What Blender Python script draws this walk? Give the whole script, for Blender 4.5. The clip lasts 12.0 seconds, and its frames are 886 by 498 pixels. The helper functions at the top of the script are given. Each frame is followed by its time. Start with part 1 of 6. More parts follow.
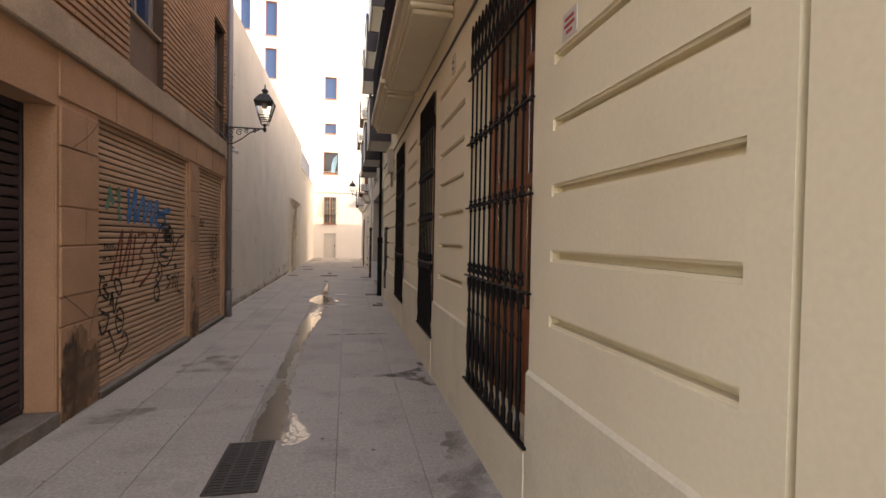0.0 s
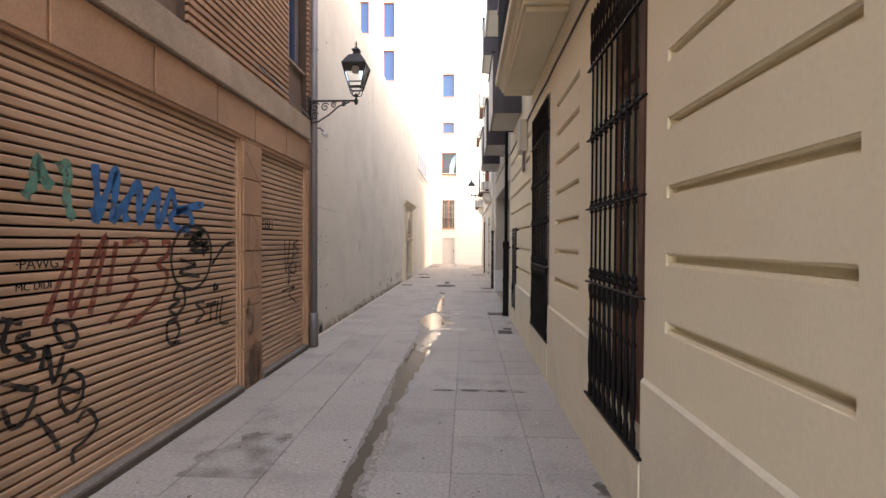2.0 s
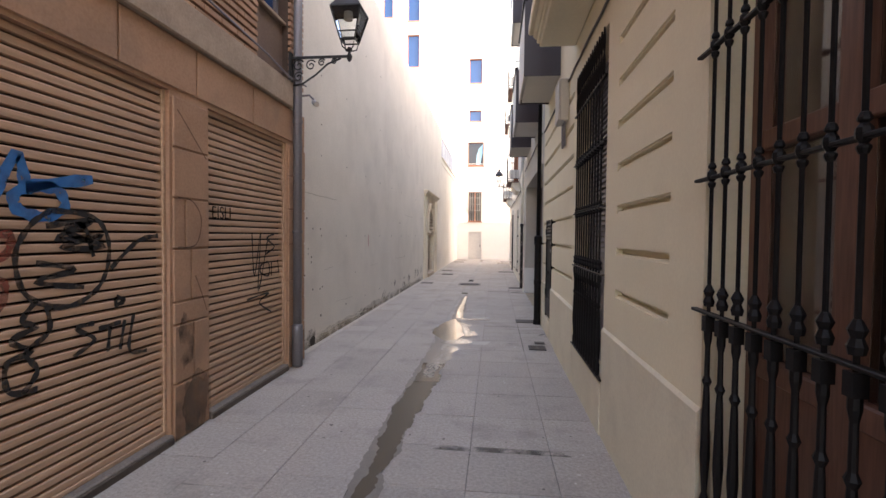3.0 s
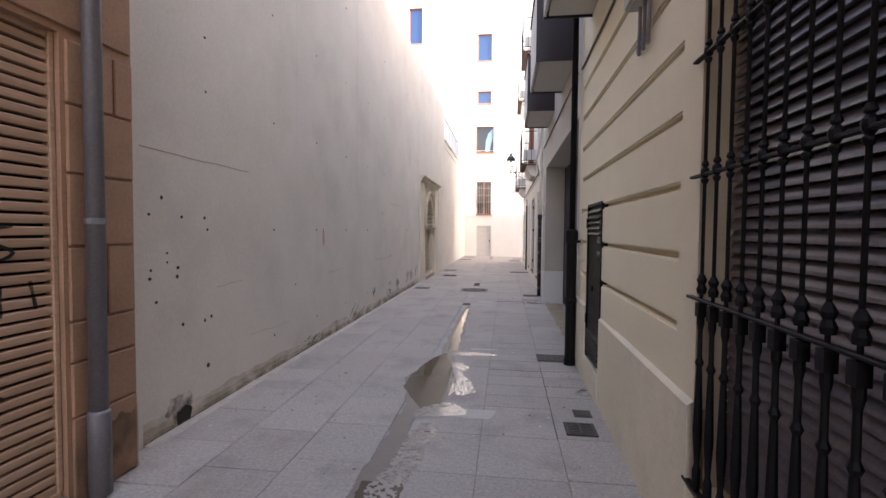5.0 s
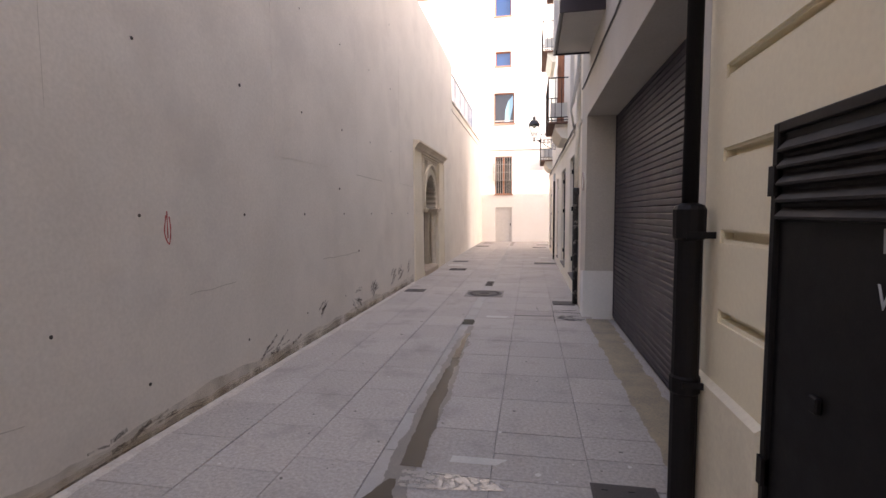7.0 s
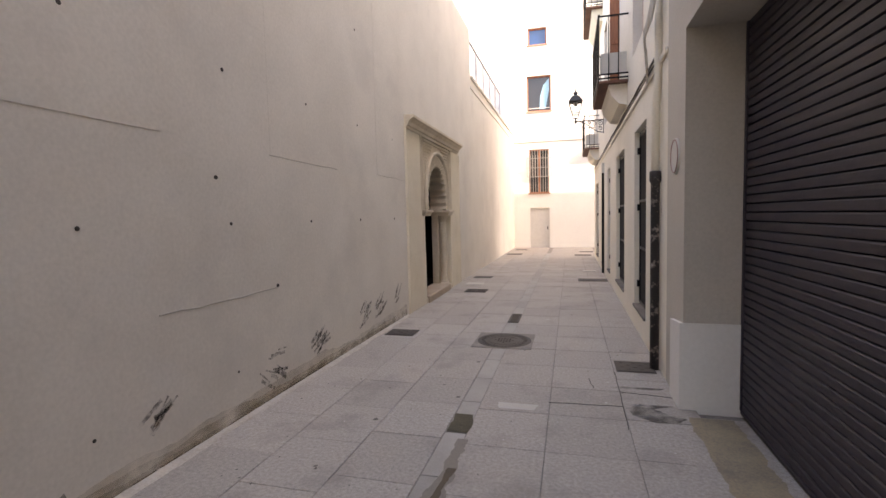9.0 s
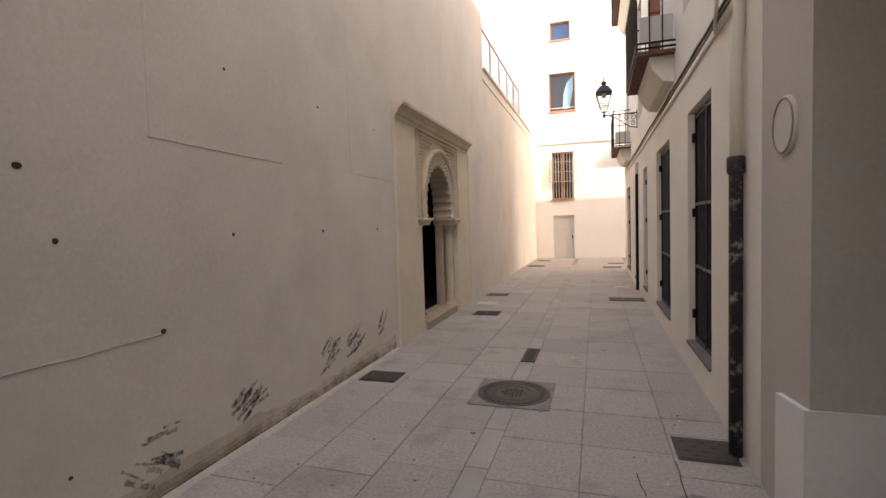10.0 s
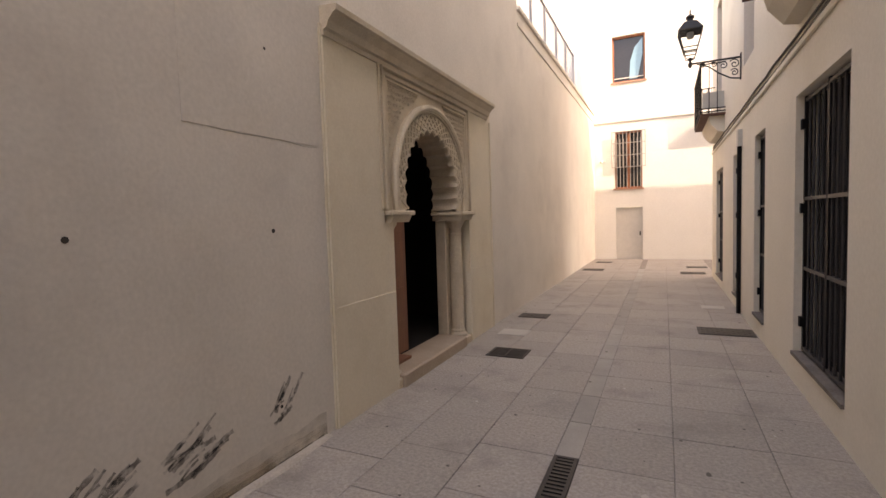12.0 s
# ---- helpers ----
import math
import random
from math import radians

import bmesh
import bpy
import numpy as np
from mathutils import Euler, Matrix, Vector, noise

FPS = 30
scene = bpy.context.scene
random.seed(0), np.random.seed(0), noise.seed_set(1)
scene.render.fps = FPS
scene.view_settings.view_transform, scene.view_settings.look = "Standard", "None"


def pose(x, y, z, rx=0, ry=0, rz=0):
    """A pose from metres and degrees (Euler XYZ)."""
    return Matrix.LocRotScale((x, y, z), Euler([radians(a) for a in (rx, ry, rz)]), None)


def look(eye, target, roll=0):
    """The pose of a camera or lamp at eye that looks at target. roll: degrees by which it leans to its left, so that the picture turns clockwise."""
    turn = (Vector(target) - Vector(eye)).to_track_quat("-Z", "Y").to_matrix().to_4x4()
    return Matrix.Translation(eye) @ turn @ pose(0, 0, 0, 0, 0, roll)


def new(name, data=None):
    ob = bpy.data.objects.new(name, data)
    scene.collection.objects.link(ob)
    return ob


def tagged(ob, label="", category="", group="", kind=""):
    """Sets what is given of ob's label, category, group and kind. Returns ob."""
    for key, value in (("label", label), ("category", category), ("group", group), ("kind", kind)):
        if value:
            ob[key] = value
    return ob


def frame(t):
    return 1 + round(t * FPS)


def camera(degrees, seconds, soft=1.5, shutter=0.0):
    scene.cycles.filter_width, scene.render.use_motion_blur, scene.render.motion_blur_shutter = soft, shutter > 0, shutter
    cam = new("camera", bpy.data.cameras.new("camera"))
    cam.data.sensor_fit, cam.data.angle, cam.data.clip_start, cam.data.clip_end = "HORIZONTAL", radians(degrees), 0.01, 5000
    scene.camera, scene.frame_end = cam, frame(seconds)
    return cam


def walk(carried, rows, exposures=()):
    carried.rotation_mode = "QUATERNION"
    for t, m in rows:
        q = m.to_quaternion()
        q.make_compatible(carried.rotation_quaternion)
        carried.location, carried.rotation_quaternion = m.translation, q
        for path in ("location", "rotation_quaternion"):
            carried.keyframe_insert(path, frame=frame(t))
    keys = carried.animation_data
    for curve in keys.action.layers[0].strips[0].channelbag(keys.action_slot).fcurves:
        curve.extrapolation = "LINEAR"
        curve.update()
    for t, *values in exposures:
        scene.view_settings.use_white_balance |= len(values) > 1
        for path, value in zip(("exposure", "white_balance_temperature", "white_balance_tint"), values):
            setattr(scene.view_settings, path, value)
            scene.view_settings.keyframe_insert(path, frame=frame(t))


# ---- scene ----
cam = camera(86.0, 12.0)
PATH = [
    (0, (-0.183, 0.025, 1.579), (0.247, 2.141, 1.534), 1.0),
    (0.5, (-0.198, 0.661, 1.56), (0.043, 2.808, 1.534), 0.4),
    (1, (-0.197, 1.368, 1.57), (-0.104, 3.526, 1.553), 0.4),
    (1.5, (-0.166, 2.092, 1.56), (-0.176, 4.252, 1.537), 0.1),
    (2, (-0.134, 2.841, 1.581), (-0.241, 4.998, 1.549), 0.3),
    (2.5, (-0.112, 3.596, 1.582), (-0.278, 5.75, 1.54), 0.3),
    (3, (-0.072, 4.379, 1.591), (-0.305, 6.526, 1.53), 0.6),
    (5, (-0.06, 7.36, 1.584), (-0.343, 9.501, 1.498), 0.5),
    (5.5, (-0.072, 8.221, 1.572), (-0.356, 10.357, 1.434), 0.1),
    (6, (-0.049, 9.049, 1.566), (-0.367, 11.179, 1.395), -0.2),
    (6.5, (-0.053, 9.896, 1.572), (-0.392, 12.023, 1.408), -0.4),
    (7, (-0.01, 10.744, 1.572), (-0.399, 12.863, 1.409), -0.4),
    (9, (-0.062, 14.003, 1.589), (-0.62, 16.084, 1.44), -1.4),
    (9.5, (-0.098, 14.796, 1.597), (-0.701, 16.866, 1.464), -1.6),
    (10, (-0.121, 15.548, 1.591), (-0.782, 17.601, 1.483), -1.7),
    (10.5, (-0.165, 16.284, 1.593), (-0.881, 18.32, 1.502), -1.6),
    (11, (-0.195, 17.002, 1.596), (-0.97, 19.017, 1.502), -1.8),
    (11.5, (-0.24, 17.707, 1.596), (-1.082, 19.692, 1.473), -1.7),
    (12, (-0.286, 18.389, 1.603), (-1.198, 20.343, 1.474), -1.8),
]
# stops, white balance in kelvin and tint over the walk
EXPOSURES = [(0.0, 2.66, 9900, 23), (0.5, 3.15, 9600, 22), (1.0, 3.48, 9200, 22), (2.0, 3.36, 8700, 20), (3.0, 3.25, 8000, 20), (5.0, 3.12, 7600, 22), (6.5, 2.92, 7900, 24), (7.0, 3.02, 8200, 26), (9.0, 3.05, 8700, 23), (10.0, 2.74, 9400, 24), (12.0, 2.62, 9900, 26)]
walk(cam, [(t, look(eye, target, roll)) for t, eye, target, roll in PATH], EXPOSURES)

# ---- light ----
world = bpy.data.worlds.new("world")
scene.world = world
world.use_nodes = True
SUN_DIR = Vector((-2.0, 1.0, -1.6)).normalized()
sky = world.node_tree.nodes.new("ShaderNodeTexSky")
sky.sky_type = "NISHITA"
sky.sun_disc = False
sky.sun_elevation = math.asin(-SUN_DIR.z)
sky.sun_rotation = math.atan2(-SUN_DIR.x, -SUN_DIR.y)
sky.altitude = 50
sky.dust_density, sky.ozone_density = 2.0, 0.5
world.node_tree.links.new(sky.outputs[0], world.node_tree.nodes["Background"].inputs[0])
world.node_tree.nodes["Background"].inputs[1].default_value = 0.15
sun = new("sun", bpy.data.lights.new("sun", "SUN"))
sun.data.energy, sun.data.angle, sun.data.color = 1.0, radians(0.5), (1.0, 0.985, 0.96)
sun.matrix_world = look((20, 0, 30), Vector((20, 0, 30)) + SUN_DIR)


# ---- materials ----
def mat(name, c1, c2=None, scale=3.0, fine=60.0, rough=0.8, bump=0.15, metal=0.0, contrast=0.35, depth=0.01, vary=0.0, dirt=None, dirt_scale=0.7, dirt_amount=0.5):
    """Two scales of variation, fine relief, and optional dirt patches."""
    m = bpy.data.materials.new(name)
    m.use_nodes = True
    nt = m.node_tree
    n, l = nt.nodes, nt.links
    b = n["Principled BSDF"]
    c2 = c2 or tuple(v * 0.78 for v in c1)
    contrast *= 0.45
    tc = n.new("ShaderNodeTexCoord")
    geo = n.new("ShaderNodeNewGeometry")
    big = n.new("ShaderNodeTexNoise")
    big.inputs["Scale"].default_value, big.inputs["Detail"].default_value, big.inputs["Roughness"].default_value = scale, 6, 0.6
    small = n.new("ShaderNodeTexNoise")
    small.inputs["Scale"].default_value, small.inputs["Detail"].default_value = fine, 4
    for t in (big, small):
        l.new(geo.outputs["Position"], t.inputs["Vector"])
    ramp = n.new("ShaderNodeValToRGB")
    ramp.color_ramp.elements[0].position, ramp.color_ramp.elements[1].position = 0.5 - contrast, 0.5 + contrast
    ramp.color_ramp.elements[0].color, ramp.color_ramp.elements[1].color = (*c2, 1), (*c1, 1)
    mixf = n.new("ShaderNodeMath")
    mixf.operation = "MULTIPLY_ADD"
    mixf.inputs[1].default_value, mixf.inputs[2].default_value = 0.45, 0.0
    l.new(small.outputs[0], mixf.inputs[0])
    add = n.new("ShaderNodeMath")
    add.operation = "MULTIPLY_ADD"
    add.inputs[1].default_value = 0.55
    l.new(big.outputs[0], add.inputs[0])
    l.new(mixf.outputs[0], add.inputs[2])
    l.new(add.outputs[0], ramp.inputs[0])
    col = ramp.outputs[0]
    if vary:
        info = n.new("ShaderNodeObjectInfo")
        hsv = n.new("ShaderNodeHueSaturation")
        mul = n.new("ShaderNodeMapRange")
        mul.inputs["To Min"].default_value, mul.inputs["To Max"].default_value = 1 - vary, 1 + vary
        l.new(info.outputs["Random"], mul.inputs[0])
        l.new(mul.outputs[0], hsv.inputs["Value"])
        l.new(col, hsv.inputs["Color"])
        col = hsv.outputs[0]
    if dirt:
        dn = n.new("ShaderNodeTexNoise")
        dn.inputs["Scale"].default_value, dn.inputs["Detail"].default_value, dn.inputs["Roughness"].default_value = dirt_scale, 8, 0.65
        l.new(geo.outputs["Position"], dn.inputs["Vector"])
        dr = n.new("ShaderNodeValToRGB")
        dr.color_ramp.elements[0].position, dr.color_ramp.elements[1].position = 0.52, 0.72
        dr.color_ramp.elements[1].color = (dirt_amount, dirt_amount, dirt_amount, 1)
        l.new(dn.outputs[0], dr.inputs[0])
        mx = n.new("ShaderNodeMix")
        mx.data_type = "RGBA"
        l.new(dr.outputs[0], mx.inputs["Factor"])
        l.new(col, mx.inputs["A"])
        mx.inputs["B"].default_value = (*dirt, 1)
        col = mx.outputs["Result"]
    l.new(col, b.inputs["Base Color"])
    b.inputs["Roughness"].default_value, b.inputs["Metallic"].default_value = rough, metal
    if rough < 0.7:
        rr = n.new("ShaderNodeMapRange")
        rr.inputs["To Min"].default_value, rr.inputs["To Max"].default_value = rough * 0.7, min(1, rough * 1.4)
        l.new(big.outputs[0], rr.inputs[0])
        l.new(rr.outputs[0], b.inputs["Roughness"])
    bp = n.new("ShaderNodeBump")
    bp.inputs["Strength"].default_value, bp.inputs["Distance"].default_value = bump, depth
    l.new(add.outputs[0], bp.inputs["Height"])
    l.new(bp.outputs[0], b.inputs["Normal"])
    return m


def dull(m, level):
    m.node_tree.nodes["Principled BSDF"].inputs["Specular IOR Level"].default_value = level
    return m


def plain(name, c, rough=0.5, metal=0.0):
    return mat(name, c, tuple(v * 0.85 for v in c), 8, 90, rough, 0.05, metal, 0.4, 0.004)


def streaked(name, c1, c2, along="z", **kw):
    """Grain stretched along one axis."""
    m = mat(name, c1, c2, **kw)
    n, l = m.node_tree.nodes, m.node_tree.links
    mp = n.new("ShaderNodeMapping")
    mp.inputs["Scale"].default_value = {"z": (1, 1, 0.08), "y": (1, 0.08, 1), "x": (0.08, 1, 1)}[along]
    geo = [x for x in n if x.type == "NEW_GEOMETRY"][0]
    l.new(geo.outputs["Position"], mp.inputs["Vector"])
    for t in [x for x in n if x.type == "TEX_NOISE"]:
        l.new(mp.outputs[0], t.inputs["Vector"])
    return m


M_CREAM = mat("cream_render", (0.82, 0.725, 0.525), (0.755, 0.66, 0.47), 1.1, 45, 0.85, 0.12, contrast=0.3, depth=0.006, dirt=(0.66, 0.56, 0.40), dirt_scale=0.9, dirt_amount=0.35)
M_GREYCREAM = mat("grey_cream_render", (0.51, 0.465, 0.40), (0.44, 0.40, 0.34), 1.2, 45, 0.85, 0.12, contrast=0.3, depth=0.006)
M_PLINTH = mat("plinth_render", (0.76, 0.68, 0.51), (0.66, 0.58, 0.43), 1.6, 50, 0.85, 0.2, contrast=0.3, depth=0.008, dirt=(0.45, 0.38, 0.28), dirt_scale=1.3, dirt_amount=0.4)
M_CONCRETE = mat("painted_concrete", (0.73, 0.675, 0.60), (0.61, 0.562, 0.495), 1.1, 40, 0.85, 0.22, contrast=0.36, depth=0.007, dirt=(0.53, 0.485, 0.435), dirt_scale=0.75, dirt_amount=0.6)
M_PORTALWALL = mat("portal_render", (0.73, 0.655, 0.52), (0.64, 0.565, 0.44), 1.3, 40, 0.85, 0.2, contrast=0.32, depth=0.01, dirt=(0.52, 0.44, 0.30), dirt_scale=1.0, dirt_amount=0.5)
M_WHITE = mat("white_render", (0.715, 0.695, 0.65), (0.65, 0.63, 0.585), 0.7, 30, 0.85, 0.1, contrast=0.3, depth=0.006)
M_ROW = mat("cream_white_render", (0.82, 0.755, 0.64), (0.74, 0.675, 0.56), 0.9, 34, 0.85, 0.14, contrast=0.3, depth=0.006, dirt=(0.60, 0.53, 0.42), dirt_scale=0.8, dirt_amount=0.35)
M_SAND = mat("sand_stone_paint", (0.45, 0.262, 0.165), (0.34, 0.19, 0.116), 2.2, 50, 0.8, 0.25, contrast=0.32, depth=0.01, dirt=(0.23, 0.155, 0.11), dirt_scale=1.2, dirt_amount=0.6)
M_BAND = mat("concrete_band", (0.46, 0.35, 0.265), (0.31, 0.23, 0.175), 2.0, 50, 0.85, 0.25, contrast=0.32, depth=0.01, dirt=(0.2, 0.15, 0.12), dirt_scale=1.6, dirt_amount=0.5)
M_BRICK = mat("thin_brick", (0.43, 0.25, 0.155), (0.33, 0.18, 0.11), 9, 90, 0.85, 0.3, contrast=0.35, depth=0.006, vary=0.12)
M_MORTAR = mat("dark_mortar", (0.08, 0.05, 0.036), (0.05, 0.033, 0.025), 6, 90, 0.95, 0.3)
M_STUCCO = mat("brown_stucco", (0.20, 0.135, 0.105), (0.14, 0.095, 0.075), 2.5, 40, 0.9, 0.3, depth=0.01)
M_PAVE = mat("granite_paving", (0.44, 0.395, 0.348), (0.245, 0.22, 0.192), 42, 210, 0.72, 0.55, contrast=0.3, depth=0.005, vary=0.07, dirt=(0.19, 0.167, 0.146), dirt_scale=1.9, dirt_amount=0.65)
M_JOINT = mat("paving_joint", (0.29, 0.26, 0.23), (0.15, 0.133, 0.116), 5, 90, 0.95, 0.3)
M_IRON = mat("black_iron", (0.012, 0.0095, 0.0095), (0.007, 0.006, 0.006), 12, 120, 0.5, 0.15, 0.0, depth=0.003)
dull(M_IRON, 0.14)
M_SHUTTER = streaked("beige_slat", (0.58, 0.38, 0.26), (0.39, 0.245, 0.158), "y", scale=3.0, fine=40, rough=0.6, bump=0.1, contrast=0.32, depth=0.004, dirt=(0.25, 0.15, 0.09), dirt_scale=1.5, dirt_amount=0.45)
M_SHUTDARK = mat("dark_slat", (0.036, 0.027, 0.037), (0.022, 0.016, 0.023), 3, 60, 0.5, 0.1, 0.0, contrast=0.3, dirt=(0.02, 0.016, 0.018), dirt_scale=1.8, dirt_amount=0.8)
M_WOOD = streaked("red_brown_wood", (0.38, 0.13, 0.055), (0.19, 0.062, 0.027), "z", scale=9, fine=90, rough=0.5, bump=0.2, contrast=0.3, depth=0.004)
M_BROWNWOOD = streaked("brown_wood", (0.22, 0.105, 0.07), (0.12, 0.055, 0.037), "z", scale=9, fine=90, rough=0.5, bump=0.2, contrast=0.3, depth=0.004)
M_LEAF = streaked("reddish_door_wood", (0.27, 0.115, 0.065), (0.17, 0.07, 0.04), "z", scale=9, fine=90, rough=0.5, bump=0.2, contrast=0.3, depth=0.004)
M_DARKWOOD = streaked("dark_wood", (0.15, 0.125, 0.135), (0.09, 0.075, 0.082), "z", scale=9, fine=90, rough=0.35, bump=0.2, contrast=0.3, depth=0.004)
M_METAL = mat("grey_zinc", (0.22, 0.205, 0.215), (0.15, 0.14, 0.15), 3, 60, 0.5, 0.1, 0.35, depth=0.003)
M_LAMPMETAL = plain("lamp_dark_metal", (0.012, 0.012, 0.013), 0.5)
M_STONE = mat("carved_limestone", (0.66, 0.57, 0.44), (0.53, 0.45, 0.34), 3, 60, 0.8, 0.3, contrast=0.32, depth=0.008, dirt=(0.36, 0.28, 0.19), dirt_scale=2.2, dirt_amount=0.5)
# near-black colour stands in for unlit depth behind openings, bars and slats
M_UNLIT = plain("unlit_depth_black", (0.012, 0.009, 0.008), 0.9)
M_GATE = mat("worn_gate_steel", (0.06, 0.055, 0.056), (0.03, 0.028, 0.028), 9, 90, 0.45, 0.15, depth=0.003)
M_SOFFIT = mat("white_soffit", (0.60, 0.565, 0.50), (0.53, 0.50, 0.45), 2, 40, 0.85, 0.1)


def glass_mat(name, tint=(0.8, 0.85, 0.85), rough=0.03):
    m = bpy.data.materials.new(name)
    m.use_nodes = True
    b = m.node_tree.nodes["Principled BSDF"]
    b.inputs["Base Color"].default_value = (*tint, 1)
    b.inputs["Roughness"].default_value = rough
    b.inputs["Transmission Weight"].default_value = 1.0
    b.inputs["IOR"].default_value = 1.45
    return m


M_GLASS = glass_mat("clear_glass")
# opaque panes; the blue base colour stands in for reflected sky
M_SKYGLASS = bpy.data.materials.new("sky_blue_glass")
M_SKYGLASS.use_nodes = True
_b = M_SKYGLASS.node_tree.nodes["Principled BSDF"]
_b.inputs["Base Color"].default_value = (0.012, 0.045, 0.13, 1)
_b.inputs["Roughness"].default_value = 0.02
_b.inputs["IOR"].default_value = 1.6


# ---- mesh helpers ----
def box(bm, x0, x1, y0, y1, z0, z1, bevel=0.0):
    v = [bm.verts.new((x, y, z)) for x in (x0, x1) for y in (y0, y1) for z in (z0, z1)]
    f = [bm.faces.new([v[i] for i in q]) for q in ((0, 1, 3, 2), (4, 6, 7, 5), (0, 4, 5, 1), (2, 3, 7, 6), (0, 2, 6, 4), (1, 5, 7, 3))]
    if bevel:
        bmesh.ops.bevel(bm, geom=list({e for q in f for e in q.edges}), offset=bevel, segments=1, affect="EDGES")
    return f


def finish(name, bm, material, parent=None, label="", smooth=False):
    bmesh.ops.recalc_face_normals(bm, faces=bm.faces)
    me = bpy.data.meshes.new(name)
    bm.to_mesh(me)
    bm.free()
    me.materials.append(material)
    if smooth:
        for p in me.polygons:
            p.use_smooth = True
    ob = new(name, me)
    if parent:
        ob.parent = parent
    if label:
        ob["label"] = label
    return ob


def part(name, bm, material, parent, label="", smooth=False):
    return finish(name, bm, material, parent, label, smooth)


def boxpart(name, parent, material, *b, bevel=0.0, label=""):
    bm = bmesh.new()
    box(bm, *b, bevel=bevel)
    return finish(name, bm, material, parent, label)


def structure(ob, label, category):
    return tagged(ob, label, category, kind="structure")


def thing(name, label, category, group="", at=(0, 0, 0)):
    e = new(name)
    e.empty_display_size = 0.1
    e.location = at
    return tagged(e, label, category, group)


def wall_y(bm, x0, x1, y0, y1, z0, z1, holes=()):
    """A wall in the y-z plane from x0 to x1 with through openings (ya, yb, za, zb)."""
    holes = [tuple(round(v, 4) for v in h) for h in holes]
    ys = sorted({y0, y1, *[min(max(v, y0), y1) for h in holes for v in h[:2]]})
    zs = sorted({z0, z1, *[min(max(v, z0), z1) for h in holes for v in h[2:]]})
    solid = {}
    for i in range(len(ys) - 1):
        for j in range(len(zs) - 1):
            cy, cz = (ys[i] + ys[i + 1]) / 2, (zs[j] + zs[j + 1]) / 2
            solid[i, j] = not any(h[0] < cy < h[1] and h[2] < cz < h[3] for h in holes)
    cache = {}

    def v(x, y, z):
        k = (round(x, 5), round(y, 5), round(z, 5))
        if k not in cache:
            cache[k] = bm.verts.new(k)
        return cache[k]
    for (i, j), s in solid.items():
        if not s:
            continue
        a, b, c, d = ys[i], ys[i + 1], zs[j], zs[j + 1]
        for x in (x0, x1):
            bm.faces.new([v(x, a, c), v(x, b, c), v(x, b, d), v(x, a, d)])
        if not solid.get((i - 1, j)):
            bm.faces.new([v(x0, a, c), v(x1, a, c), v(x1, a, d), v(x0, a, d)])
        if not solid.get((i + 1, j)):
            bm.faces.new([v(x0, b, c), v(x1, b, c), v(x1, b, d), v(x0, b, d)])
        if not solid.get((i, j - 1)):
            bm.faces.new([v(x0, a, c), v(x1, a, c), v(x1, b, c), v(x0, b, c)])
        if not solid.get((i, j + 1)):
            bm.faces.new([v(x0, a, d), v(x1, a, d), v(x1, b, d), v(x0, b, d)])


def swap_xy(bm):
    for v in bm.verts:
        v.co = (v.co.y, v.co.x, v.co.z)


def lathe(bm, profile, cx, cy, seg=10):
    """A turned solid about a vertical axis from (radius, z) pairs."""
    rings = []
    for r, z in profile:
        rings.append([bm.verts.new((cx + r * math.cos(2 * math.pi * k / seg), cy + r * math.sin(2 * math.pi * k / seg), z)) for k in range(seg)])
    for a, b in zip(rings, rings[1:]):
        for k in range(seg):
            bm.faces.new([a[k], a[(k + 1) % seg], b[(k + 1) % seg], b[k]])
    bm.faces.new(rings[0][::-1])
    bm.faces.new(rings[-1])


def tube(bm, pts, r, seg=8, closed=False):
    """A round bar along a line of points."""
    pts = [Vector(p) for p in pts]
    rings = []
    for i, p in enumerate(pts):
        d = (pts[min(i + 1, len(pts) - 1)] - pts[max(i - 1, 0)]).normalized()
        a = d.cross(Vector((0.13, 0.27, 0.95)) if abs(d.z) < 0.9 else Vector((1, 0.1, 0))).normalized()
        b = d.cross(a)
        rings.append([bm.verts.new(p + r * (a * math.cos(2 * math.pi * k / seg) + b * math.sin(2 * math.pi * k / seg))) for k in range(seg)])
    for a, b in zip(rings, rings[1:]):
        for k in range(seg):
            bm.faces.new([a[k], a[(k + 1) % seg], b[(k + 1) % seg], b[k]])
    bm.faces.new(rings[0][::-1])
    bm.faces.new(rings[-1])


def prism(bm, pts, axis, a, b):
    """A polygon given in the plane across the axis, drawn out along it from a to b."""
    def place(p, t):
        return {"x": (t, p[0], p[1]), "y": (p[0], t, p[1]), "z": (p[0], p[1], t)}[axis]
    lo = [bm.verts.new(place(p, a)) for p in pts]
    hi = [bm.verts.new(place(p, b)) for p in pts]
    n = len(pts)
    bm.faces.new(lo[::-1])
    bm.faces.new(hi)
    for k in range(n):
        bm.faces.new([lo[k], lo[(k + 1) % n], hi[(k + 1) % n], hi[k]])


# ---- ground ----
bm = bmesh.new()
box(bm, -400, 400, -400, 400, -0.4, -0.03)
structure(finish("ground", bm, M_JOINT), "grey mortar bed under the street paving", "ground")

# ---- left: brick building with shutters, concrete wall, portal wall ----
LX = -2.48          # face of the shutter building
CX = -2.62          # face of the concrete wall
RX = 0.80           # face of the buildings on the other side
FY = 36.81          # face of the building at the end

brick_building = thing("brick_building", "brick building over sand-painted shopfronts with roller shutters", "building", at=(LX - 0.3, 3, 0))


def under(ob, parent):
    """Parent without moving it."""
    ob.parent = parent
    ob.matrix_parent_inverse = Matrix.Translation(parent.location).inverted()
    return ob


